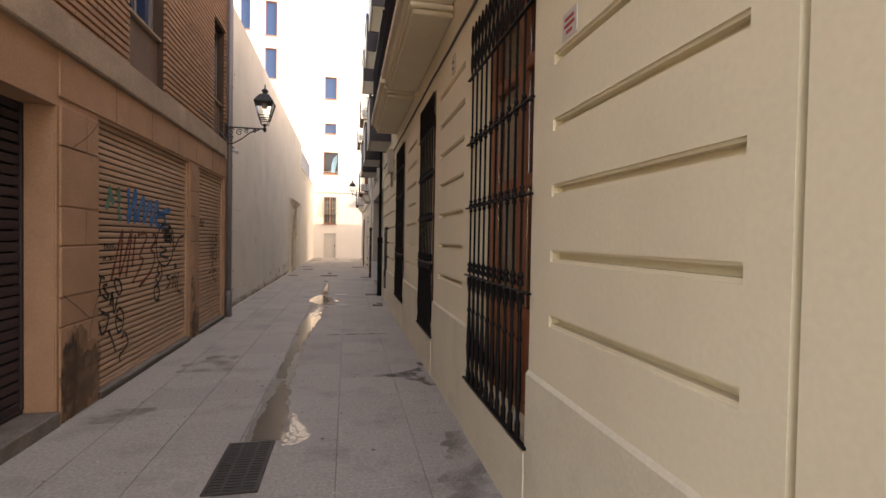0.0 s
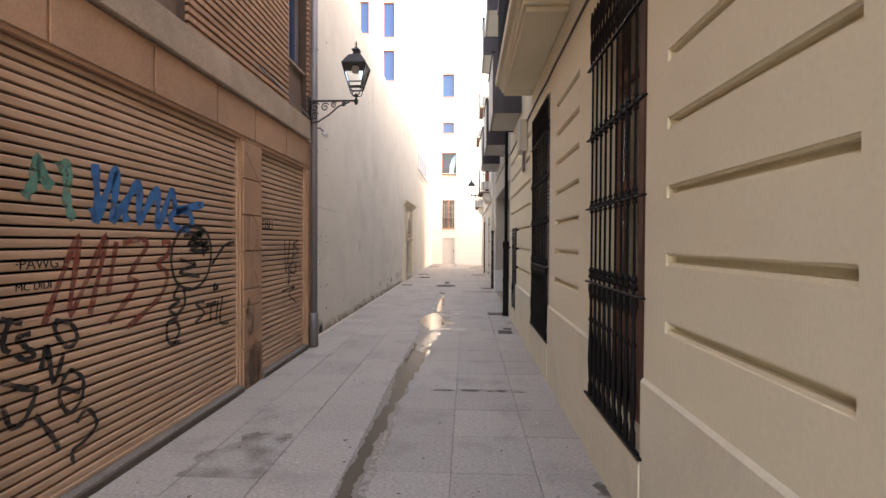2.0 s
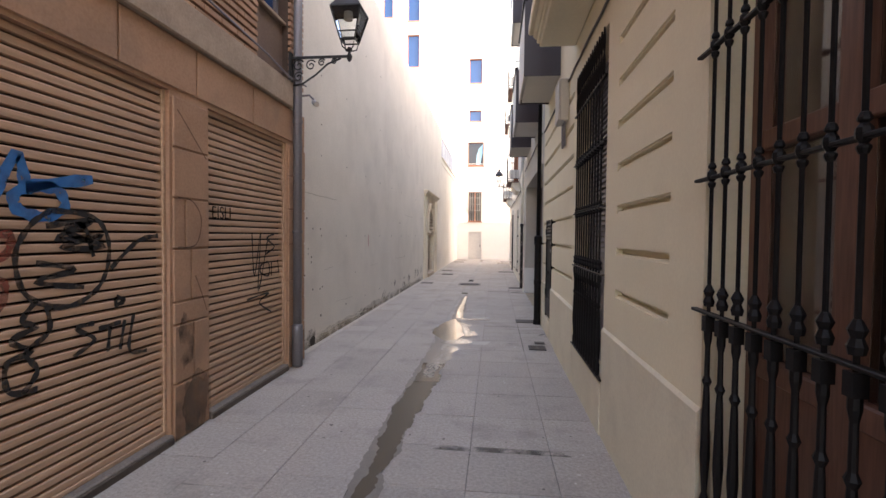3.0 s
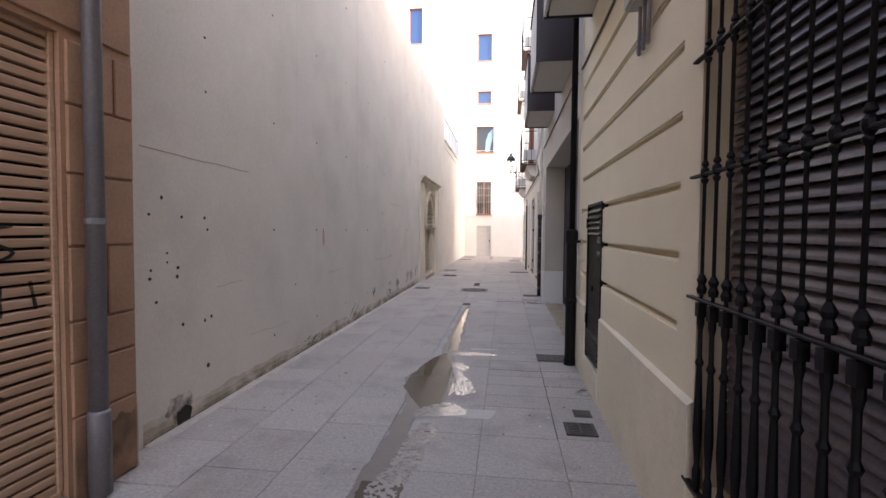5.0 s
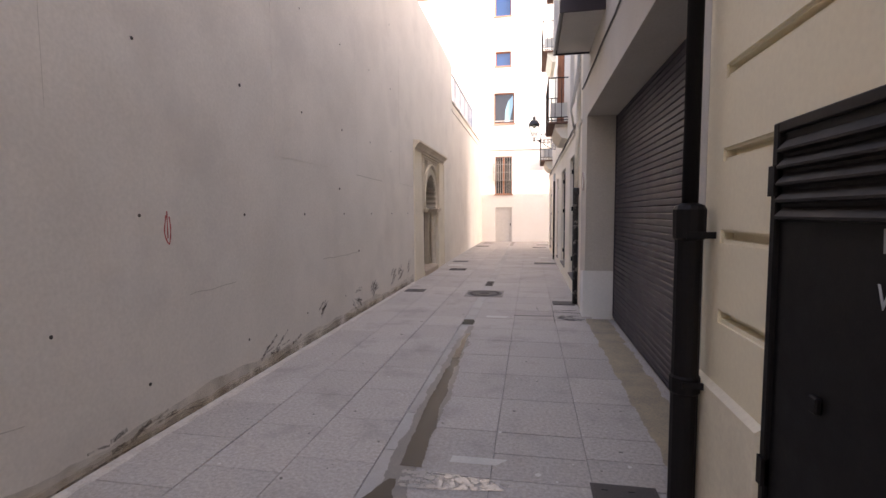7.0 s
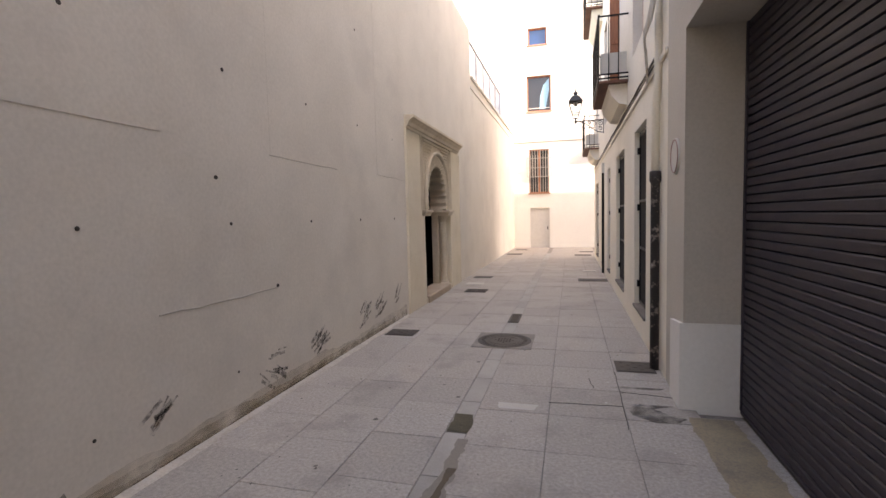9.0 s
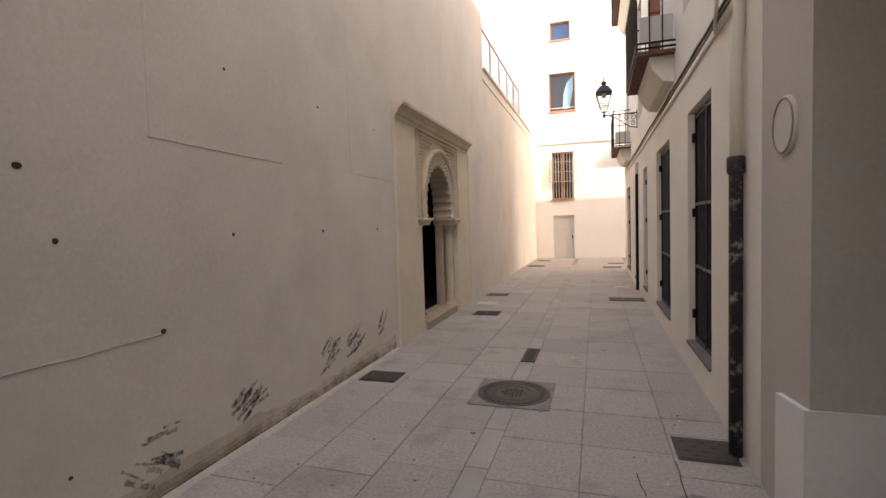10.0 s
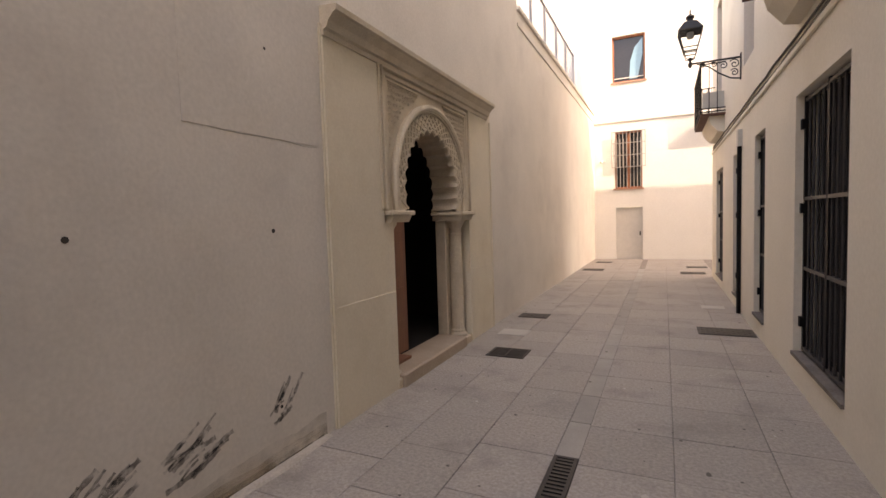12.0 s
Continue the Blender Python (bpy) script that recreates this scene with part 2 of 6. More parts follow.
LY, BH = -0.5, 10.5      # near end and height of the brick building, unseen and set to shape the light
SHUT = [(1.2, 4.41, -0.02, 2.60), (5.06, 7.68, -0.02, 2.65), (8.16, 9.68, -0.02, 2.64)]
bm = bmesh.new()
wall_y(bm, LX - 0.35, LX, LY, 10.18, -0.03, 3.06, SHUT)
under(finish("wall", bm, M_SAND), brick_building)
bm = bmesh.new()
wall_y(bm, LX - 0.35, LX - 0.03, LY, 10.16, 3.36, BH, [(5.72, 6.75, 3.36, 5.4), (9.02, 9.78, 3.36, 5.4), (1.2, 2.3, 3.36, 5.4)])
under(finish("wall", bm, M_MORTAR, label="dark recessed mortar wall behind thin brick courses"), brick_building)
for b in ((-8, LX - 0.36, LY, LY + 0.4, -0.03, BH), (-8, LX - 0.36, 9.8, 10.15, -0.03, BH), (-8, -7.6, LY + 0.4, 9.8, -0.03, BH), (LX - 1.0, LX - 0.9, LY + 0.4, 9.8, -0.03, BH - 0.3)):
    under(boxpart("rear_wall", None, M_STUCCO, *b), brick_building)
under(boxpart("roof", None, M_STUCCO, -8, LX - 0.36, LY + 0.4, 9.8, BH - 0.3, BH - 0.02), brick_building)

bm = bmesh.new()
wall_y(bm, CX - 0.3, CX, 10.19, 26.75, -0.03, 6.5, [(21.3, 25.1, -0.03, 3.1)])
structure(finish("wall_west", bm, M_CONCRETE), "tall smooth beige painted concrete wall with tie holes", "wall")
bm = bmesh.new()
wall_y(bm, CX - 0.3, CX + 0.0, 26.752, 36.8, -0.03, 5.25)
structure(finish("wall_west_low", bm, M_CONCRETE), "lower cream rendered wall with a coping", "wall")

# ---- right: cream building ----
WIN = [(2.46, 3.78), (5.38, 6.47), (8.27, 9.63)]
# grooved panels: from, to, lowest groove, spacing
PANELS = [(-3.2, -0.6, 1.19, 0.32), (1.05, 2.21, 1.185, 0.32), (4.02, 5.12, 1.187, 0.317), (6.87, 7.93, 1.187, 0.302), (9.875, 12.98, 1.117, 0.347)]
whole = [(a, b, 0.42, 3.28) for a, b in WIN] + [(11.79, 12.53, 0.27, 1.86)]
grooves = [(a, b, z0 + d * k - 0.029, z0 + d * k + 0.029) for a, b, z0, d in PANELS for k in range(7)]
cream = thing("cream_building", "cream rendered townhouse with grooved wall panels and barred windows", "building", at=(RX + 0.3, 5, 0))
bm = bmesh.new()
wall_y(bm, RX, RX + 0.012, -5, 13.17, 0.78, 9.6, whole + grooves + [(0.89, 0.915, 0.86, 9.6)])
under(finish("wall", bm, M_CREAM), cream)
inner = [(a + 0.004, b - 0.004, z0 + d * k - 0.013, z0 + d * k + 0.017) for a, b, z0, d in PANELS for k in range(7)]
bm = bmesh.new()
wall_y(bm, RX + 0.012, RX + 0.05, -5, 13.17, 0.78, 9.6, whole + inner + [(0.89, 0.915, 0.86, 9.6)])
under(finish("wall", bm, M_CREAM), cream)
bm = bmesh.new()
wall_y(bm, RX + 0.05, RX + 0.4, -5, 13.17, -0.03, 9.6, whole)
under(finish("wall", bm, M_CREAM), cream)
ends = [-5.0] + [v for a, b in WIN for v in (a, b)] + [11.79, 12.53, 13.17]
for a, b in zip(ends[::2], ends[1::2]):
    for c, d, h, o in ([(a, b, 0.862, 0.016)] if a < 9 else [(a, 11.18, 0.80, 0.03), (11.182, b, 0.79, 0.018)] if a < 11 else [(a, b, 0.80, 0.03)]):
        bm = bmesh.new()
        prism(bm, [(RX - o, -0.03), (RX + 0.03, -0.03), (RX + 0.03, h + 0.012), (RX - 0.001, h + 0.012), (RX - o, h - 0.008)], "y", c, d)
        under(part("plinth", bm, M_PLINTH, None), cream)
for a, b in WIN + [(11.79, 12.53)]:
    under(boxpart("sill", None, M_PLINTH, RX - 0.025, RX + 0.03, a, b, -0.03, 0.42 if b < 11 else 0.27), cream)
for b in ((RX + 0.41, 8, -5, -4.6, -0.03, 9.6), (7.6, 8, -4.6, 31.49, -0.03, 9.6), (RX + 0.41, 7.6, 12.9, 13.16, -0.03, 9.6), (RX + 0.9, RX + 1.0, -4.6, 12.9, -0.03, 9.2)):
    under(boxpart("rear_wall", None, M_STUCCO, *b), cream)
under(boxpart("roof", None, M_STUCCO, RX + 0.41, 7.6, -4.6, 12.9, 9.3, 9.58), cream)

# ---- right: garage building ----
garage = thing("garage_building", "grey-cream rendered building with a wide dark roller shutter", "building", at=(RX + 0.3, 15, 0))
bm = bmesh.new()
wall_y(bm, RX, RX + 0.55, 13.175, 18.75, -0.03, 9.2, [(13.35, 18.08, -0.03, 2.97)])
under(finish("wall", bm, M_GREYCREAM), garage)
under(boxpart("rear_wall", None, M_STUCCO, RX + 0.56, 7.6, 18.5, 18.74, -0.03, 9.2), garage)
under(boxpart("roof", None, M_STUCCO, RX + 0.56, 7.6, 13.18, 18.5, 8.9, 9.18), garage)
bm = bmesh.new()
prism(bm, [(18.06, -0.03), (18.42, -0.03), (18.42, 0.66), (18.06, 0.70)], "x", RX - 0.03, RX + 0.46)
under(part("plinth", bm, M_WHITE, None), garage)

# ---- right: white row with gates ----
GATES = [(20.01, 21.06, 0.30, 2.66), (22.31, 23.72, 0.28, 2.62), (25.15, 25.88, 0.24, 2.58), (27.4, 28.0, 0.2, 2.55), (29.6, 30.9, 0.2, 2.52)]
row = thing("white_row_building", "white rendered row house with barred gates and iron balconies", "building", at=(RX + 0.3, 25, 0))
bm = bmesh.new()
wall_y(bm, RX, RX + 0.4, 18.752, 31.9, -0.03, 10.0, GATES + [(20.3, 21.3, 3.75, 6.1), (23.2, 24.2, 3.75, 6.1), (26.0, 26.9, 3.75, 6.1), (29.9, 30.8, 3.75, 6.1)])
under(finish("wall", bm, M_ROW), row)
under(boxpart("side_wall", None, M_WHITE, RX + 0.401, 16, 31.5, 31.9, -0.03, 10), row)
under(boxpart("roof", None, M_WHITE, RX + 0.401, 7.6, 18.76, 31.5, 9.7, 9.98), row)

# ---- end building ----
FWIN = [(-1.93, -1.04, 11.9, 13.55), (-1.9, -1.05, 9.33, 10.1), (-1.97, -0.87, 6.33, 7.95), (-1.9, -0.98, 2.56, 4.6), (-1.88, -0.98, -0.03, 1.88)]
TWIN = [(-6.2, -5.35, 13.1, 15.3), (-6.2, -5.35, 16.2, 18.7), (-7.9, -7.2, 16.5, 18.8)]
endb = thing("end_building", "tall white rendered building closing the alley", "building", at=(0, FY + 0.5, 0))
bm = bmesh.new()
wall_y(bm, FY, FY + 0.35, -2.585, 14, -0.03, 16.6, FWIN)
swap_xy(bm)
under(finish("wall", bm, M_WHITE), endb)
bm = bmesh.new()
wall_y(bm, FY, FY + 0.35, -14, -2.588, -0.03, 20.2, TWIN)
swap_xy(bm)
under(finish("wall", bm, M_WHITE), endb)

# ---- left things ----
under(boxpart("concrete_band", None, M_BAND, LX - 0.2, LX + 0.05, LY, 9.755, 3.062, 3.358, bevel=0.012, label="weathered concrete string course"), brick_building)


def roller(name, x, y0, y1, z0, z1, pitch, material, depth, label, category):
    """A roller shutter of separate slats with dark gaps between them."""
    ob = thing(name, label, category, "roller shutters", at=(x, (y0 + y1) / 2, z0))
    n = int((z1 - z0) / pitch)
    bm = bmesh.new()
    h, w = pitch - (0.015 if depth > 0 else 0.007), (y1 - y0) / 2
    sg = 1 if depth > 0 else -1
    prism(bm, [(-0.03 * sg, 0), (depth * 0.2, 0), (depth * 0.9, 0.004), (depth, h * 0.5), (depth * 0.95, h - 0.007), (depth * 0.5, h), (-0.03 * sg, h)], "y", -w, w)
    first = finish("slat", bm, material)
    for k in range(n):
        s = first if k == 0 else new("slat", first.data)
        s.parent = ob
        s.location = (0, 0, 0.03 + k * pitch)
    # near-black sheet: the shade between the slats is in its colour
    bk = boxpart("curtain_back", ob, M_UNLIT, *sorted((-0.05 * sg, -0.028 * sg)), -w, w, 0, z1 - z0)
    bm = bmesh.new()
    box(bm, *sorted((-0.04 * sg, depth + 0.006 * sg)), -w, w, 0, 0.03, bevel=0.004)
    part("bottom_rail", bm, material, ob)
    for sgn in (-1, 1):
        a = sgn * (w + 0.001)
        boxpart("guide_rail", ob, material, *sorted((-0.04 * sg, depth + 0.012 * sg)), min(a, a - sgn * 0.03), max(a, a - sgn * 0.03), 0.03, z1 - z0, bevel=0.003)
    return ob


roller("roller_shutter", LX - 0.055, 5.065, 7.675, 0.07, 2.645, 0.0625, M_SHUTTER, 0.017, "beige slatted roller shutter covered in sprayed graffiti", "roller shutter")
roller("roller_shutter", LX - 0.055, 8.165, 9.675, 0.07, 2.635, 0.0625, M_SHUTTER, 0.017, "narrow beige slatted roller shutter with black tags", "roller shutter")
roller("roller_shutter", LX - 0.25, 1.21, 4.40, 0.12, 2.595, 0.085, M_SHUTDARK, 0.014, "dark brown roller shutter set deep between pink piers", "roller shutter")
roller("garage_shutter", RX + 0.43, 13.36, 18.07, 0.0, 2.96, 0.064, M_SHUTDARK, -0.016, "wide dark violet-black garage roller shutter with oily smears", "roller shutter")

# thresholds under the shutters
M_STEP = mat("worn_dirty_step", (0.22, 0.19, 0.165), (0.11, 0.092, 0.078), 4, 70, 0.85, 0.4, contrast=0.35)
M_KERB = mat("dark_kerb", (0.10, 0.078, 0.06), (0.055, 0.042, 0.034), 5, 60, 0.85, 0.3, contrast=0.4)
for a, b in ((5.06, 7.68), (8.16, 9.68)):
    under(boxpart("threshold", None, M_STEP, LX - 0.12, LX + 0.03, a, b, -0.02, 0.07, bevel=0.01), brick_building)
    # darker strip low on the front of the step
    under(boxpart("threshold_face", None, M_KERB, LX + 0.027, LX + 0.036, a + 0.005, b - 0.005, -0.02, 0.045, bevel=0.003), brick_building)
under(boxpart("threshold", None, M_STEP, LX - 0.33, LX + 0.03, 1.2, 4.41, -0.02, 0.12, bevel=0.01), brick_building)

# raised blocks of the painted stone piers
PIER_JOINTS = [0.42, 0.86, 1.06, 1.52, 1.86, 2.3]
rng = random.Random(4)
for y0, y1 in ((4.43, 5.05), (7.70, 8.15), (9.70, 10.175)):
    zs = [0.0] + [z + rng.uniform(-0.08, 0.08) for z in PIER_JOINTS] + [2.62]
    for a, b in zip(zs, zs[1:]):
        cuts = [y0, y1] if rng.random() < 0.55 or y1 - y0 < 0.3 else [y0, y0 + (y1 - y0) * rng.uniform(0.3, 0.7), y1]
        for c, d in zip(cuts, cuts[1:]):
            bm = bmesh.new()
            box(bm, LX - 0.003, LX + 0.018 + rng.uniform(-0.003, 0.003), c + 0.006, d - 0.006, a + 0.006, b - 0.006, bevel=0.007)
            under(finish("stone_block", bm, M_SAND), brick_building)
for a, b in zip([4.43, 5.4, 6.3, 7.2, 8.0, 8.9], [5.39, 6.29, 7.19, 7.99, 8.89, 10.17]):
    bm = bmesh.new()
    box(bm, LX - 0.003, LX + 0.013, a + 0.004, b - 0.004, 2.68, 3.05, bevel=0.006)
    under(finish("stone_block", bm, M_SAND), brick_building)
# inner side of the first pier
for k, z in enumerate([0.13, 0.86, 1.5, 1.95]):
    bm = bmesh.new()
    box(bm, LX - 0.26, LX - 0.012, 4.405, 4.418, z + 0.005, [0.86, 1.5, 1.95, 2.59][k] - 0.005)
    under(finish("stone_block", bm, M_SAND), brick_building)

# brick window bays: stucco panel below, framed window with a roller blind above
for y0, y1 in ((5.72, 6.75), (9.02, 9.78), (1.2, 2.3)):
    w = thing("bay_window", "aluminium window over a brown stucco panel in the brickwork", "window", "upper windows", at=(LX - 0.1, (y0 + y1) / 2, 3.36))
    h = (y1 - y0) / 2
    boxpart("panel", w, M_STUCCO, -0.1, 0.0, -h, h, 0, 0.66)
    boxpart("sill", w, M_BAND, -0.12, 0.05, -h, h, 0.662, 0.70, bevel=0.006)
    boxpart("glass_pane", w, M_SKYGLASS, -0.10, -0.09, -h + 0.05, h - 0.05, 0.75, 2.0)
    for b in ((-h, -h + 0.05), (h - 0.05, h), (-0.025, 0.025)):
        boxpart("window_frame", w, M_METAL, -0.12, -0.05, b[0], b[1], 0.702, 2.04, bevel=0.004)
    for z in (0.702, 1.99):
        boxpart("window_rail", w, M_METAL, -0.12, -0.055, -h + 0.051, h - 0.051, z, z + 0.05)
    for k in range(9):
        boxpart("blind_slat", w, M_BAND, -0.085, -0.07, -h + 0.052, -0.03, 1.98 - 0.055 * (k + 1), 1.98 - 0.055 * k - 0.006)

# downpipe at the corner, cable, camera
pipe = thing("downpipe", "grey metal rain downpipe at the building corner", "downpipe", at=(LX + 0.078, 9.81, 0))
bm = bmesh.new()
lathe(bm, [(0.05, 0.12), (0.05, 7.0)], 0, 0, 12)
part("pipe", bm, M_METAL, pipe, smooth=True)
bm = bmesh.new()
lathe(bm, [(0.062, 0.02), (0.062, 0.5), (0.05, 0.52)], 0, 0, 12)
part("shoe", bm, M_METAL, pipe, smooth=True)
for z in (1.6, 2.9, 4.4):
    bm = bmesh.new()
    lathe(bm, [(0.058, z), (0.058, z + 0.035)], 0, 0, 12)
    part("clamp", bm, M_METAL, pipe)
cctv = thing("security_camera", "small white security camera on a bracket", "camera", at=(CX + 0.05, 10.42, 3.38))
bm = bmesh.new()
tube(bm, [(0.12, 0.02, -0.06), (0.2, -0.10, -0.12)], 0.035, 10)
part("housing", bm, plain("white_plastic", (0.6, 0.58, 0.55), 0.4), cctv)
bm = bmesh.new()
tube(bm, [(-0.04, 0, 0.02), (0.06, 0.01, 0.03), (0.12, 0.02, -0.03)], 0.014, 8)
part("arm", bm, M_METAL, cctv)
boxpart("junction_box", cctv, M_METAL, -0.05, 0.0, -0.16, -0.08, 0.0, 0.14, bevel=0.006)
cable = thing("facade_cable", "sagging grey cable along the brickwork", "cable", at=(LX + 0.06, 9.0, 3.4))
bm = bmesh.new()
tube(bm, [(0, -1.0, 0.1), (0, -0.3, 0.06), (0, 0.1, 0.04), (0, 0.6, -0.02), (0.0, 1.1, 0.02)], 0.01, 6)
part("wire", bm, M_METAL, cable)


# street lamps on scrolled brackets
def scroll(cx, cz, r0, r1, turns, start, sgn=1, n=18):
    out = []
    for k in range(n + 1):
        f = k / n
        r, a = r0 + (r1 - r0) * f, start + sgn * turns * 2 * math.pi * f
        out.append((cx + r * math.cos(a), 0, cz + r * math.sin(a)))
    return out


def street_lamp(label, at, side):
    """side: +1 when the arm reaches towards +x."""
    ob = thing("street_lamp", label, "street lamp", "wall street lamps", at=at)
    ob.scale = (side, 1, 1)
    boxpart("wall_plate", ob, M_LAMPMETAL, -0.02, 0.015, -0.035, 0.035, -0.34, 0.06, bevel=0.006)
    bm = bmesh.new()
    box(bm, 0.0, 0.72, -0.014, 0.014, -0.012, 0.012)
    lathe(bm, [(0.012, -0.06), (0.03, -0.03), (0.035, 0.0), (0.02, 0.03), (0.012, 0.05)], 0.70, 0, 8)
    part("arm", bm, M_LAMPMETAL, ob)
    bm = bmesh.new()
    tube(bm, [(0.02, 0, -0.32), (0.14, 0, -0.30), (0.30, 0, -0.2), (0.44, 0, -0.08), (0.60, 0, -0.02)], 0.011, 6)
    for c in ((0.09, -0.09, 0.075), (0.09, -0.22, 0.06), (0.24, -0.09, 0.065), (0.37, -0.06, 0.045), (0.52, -0.05, 0.035)):
        tube(bm, scroll(c[0], c[1], c[2], 0.012, 1.4, 0.6), 0.008, 6)
    part("scrollwork", bm, M_LAMPMETAL, ob)
    bm = bmesh.new()
    lathe(bm, [(0.02, 0.05), (0.035, 0.07), (0.02, 0.1)], 0.70, 0, 8)
    for a in range(4):
        t = a * math.pi / 2 + math.pi / 4
        tube(bm, [(0.70 + 0.02 * math.cos(t), 0.02 * math.sin(t), 0.06), (0.70 + 0.09 * math.cos(t), 0.09 * math.sin(t), 0.09), (0.70 + 0.12 * math.cos(t), 0.12 * math.sin(t), 0.18)], 0.007, 6)
    part("cradle", bm, M_LAMPMETAL, ob)
    lo, hi, z0, z1 = 0.085, 0.17, 0.17, 0.50
    bm = bmesh.new()
    for sx, sy in ((1, 1), (1, -1), (-1, 1), (-1, -1)):
        tube(bm, [(0.70 + sx * lo, sy * lo, z0), (0.70 + sx * hi, sy * hi, z1)], 0.009, 6)
    for r, z in ((lo, z0), (hi, z1), (lo * 0.75 + hi * 0.25, z0 + 0.08)):
        for k in range(4):
            p = [(1, 1), (-1, 1), (-1, -1), (1, -1)]
            a, b = p[k], p[(k + 1) % 4]
            tube(bm, [(0.70 + a[0] * r, a[1] * r, z), (0.70 + b[0] * r, b[1] * r, z)], 0.009, 6)
    lf = part("lantern_frame", bm, M_LAMPMETAL, ob)
    for k in range(4):
        p = [(1, 1), (-1, 1), (-1, -1), (1, -1)]
        a, b = p[k], p[(k + 1) % 4]
        bm = bmesh.new()
        bm.faces.new([bm.verts.new((0.70 + q[0] * r * 0.97, q[1] * r * 0.97, z)) for q, r, z in ((a, lo, z0), (b, lo, z0), (b, hi, z1), (a, hi, z1))])
        g = part("glass_pane", bm, M_GLASS, lf)
        g.visible_shadow = False
    bm = bmesh.new()
    prof = [(0.245, 0.50), (0.245, 0.515), (0.13, 0.64), (0.10, 0.655), (0.06, 0.67), (0.055, 0.70), (0.085, 0.73), (0.05, 0.755), (0.02, 0.775), (0.012, 0.80), (0.018, 0.82), (0.004, 0.87)]
    rings = []
    for r, z in prof:
        rings.append([bm.verts.new((0.70 + r * math.cos(math.pi / 4 + k * math.pi / 2), r * math.sin(math.pi / 4 + k * math.pi / 2), z)) for k in range(4)])
    for a, b in zip(rings, rings[1:]):
        for k in range(4):
            bm.faces.new([a[k], a[(k + 1) % 4], b[(k + 1) % 4], b[k]])
    bm.faces.new(rings[0])
    bm.faces.new(rings[-1])
    part("hood", bm, M_LAMPMETAL, lf)
    bm = bmesh.new()
    lathe(bm, [(0.05, 0.40), (0.055, 0.44), (0.05, 0.49)], 0.70, 0, 10)
    part("lamp_fitting", bm, M_SOFFIT, ob)
    return ob


street_lamp("black iron wall lantern on a scrolled bracket by the brick corner", (LX + 0.02, 9.75, 3.64), 1)
street_lamp("black iron wall lantern on a scrolled bracket above the gates", (RX, 27.15, 3.98), -1)


# graffiti
def ribbon(name, strokes, width, material, x):
    """Sprayed lines as thin ribbons on a wall that faces the alley."""
    bm = bmesh.new()
    for s in strokes:
        pts = [Vector((0, a, b)) for a, b in s]
        smooth = []
        for i in range(len(pts) - 1):
            p0, p1, p2, p3 = pts[max(i - 1, 0)], pts[i], pts[i + 1], pts[min(i + 2, len(pts) - 1)]
            for k in range(6):
                t = k / 6
                smooth.append(0.5 * ((2 * p1) + (p2 - p0) * t + (2 * p0 - 5 * p1 + 4 * p2 - p3) * t * t + (3 * p1 - p0 - 3 * p2 + p3) * t ** 3))
        smooth.append(pts[-1])
        prev = None
        for i, p in enumerate(smooth):
            d = smooth[min(i + 1, len(smooth) - 1)] - smooth[max(i - 1, 0)]
            n = Vector((0, -d.z, d.y)).normalized() * width * (0.46 + 0.1 * math.sin(i * 1.7))
            a, b = bm.verts.new((x, p.y + n.y, p.z + n.z)), bm.verts.new((x, p.y - n.y, p.z - n.z))
            if prev:
                bm.faces.new([prev[0], a, b, prev[1]])
            prev = (a, b)
    return finish(name, bm, material)


def graffiti(name, label, strokes, width, material, x):
    ob = thing(name, label, "graffiti", "graffiti tags", at=(x, strokes[0][0][0], strokes[0][0][1]))
    for k, s in enumerate(strokes):
        under(ribbon("stroke", [s], width, material, x + 0.0002 * k), ob)
    return ob


def spray(name, c, density=0.8, scale=14, low=0.55, lo=0.28, hi=0.55):
    """Thin paint that breaks up over the slats."""
    m = bpy.data.materials.new(name)
    m.use_nodes = True
    n, l = m.node_tree.nodes, m.node_tree.links
    b = n["Principled BSDF"]
    b.inputs["Base Color"].default_value = (*c, 1)
    b.inputs["Roughness"].default_value = 0.7
    g = n.new("ShaderNodeNewGeometry")
    t = n.new("ShaderNodeTexNoise")
    t.inputs["Scale"].default_value, t.inputs["Detail"].default_value = scale, 6
    l.new(g.outputs["Position"], t.inputs["Vector"])
    r = n.new("ShaderNodeMapRange")
    r.inputs["From Min"].default_value, r.inputs["From Max"].default_value = lo, hi
    r.inputs["To Min"].default_value, r.inputs["To Max"].default_value = density * low, density
    l.new(t.outputs[0], r.inputs[0])
    l.new(r.outputs[0], b.inputs["Alpha"])
    return m


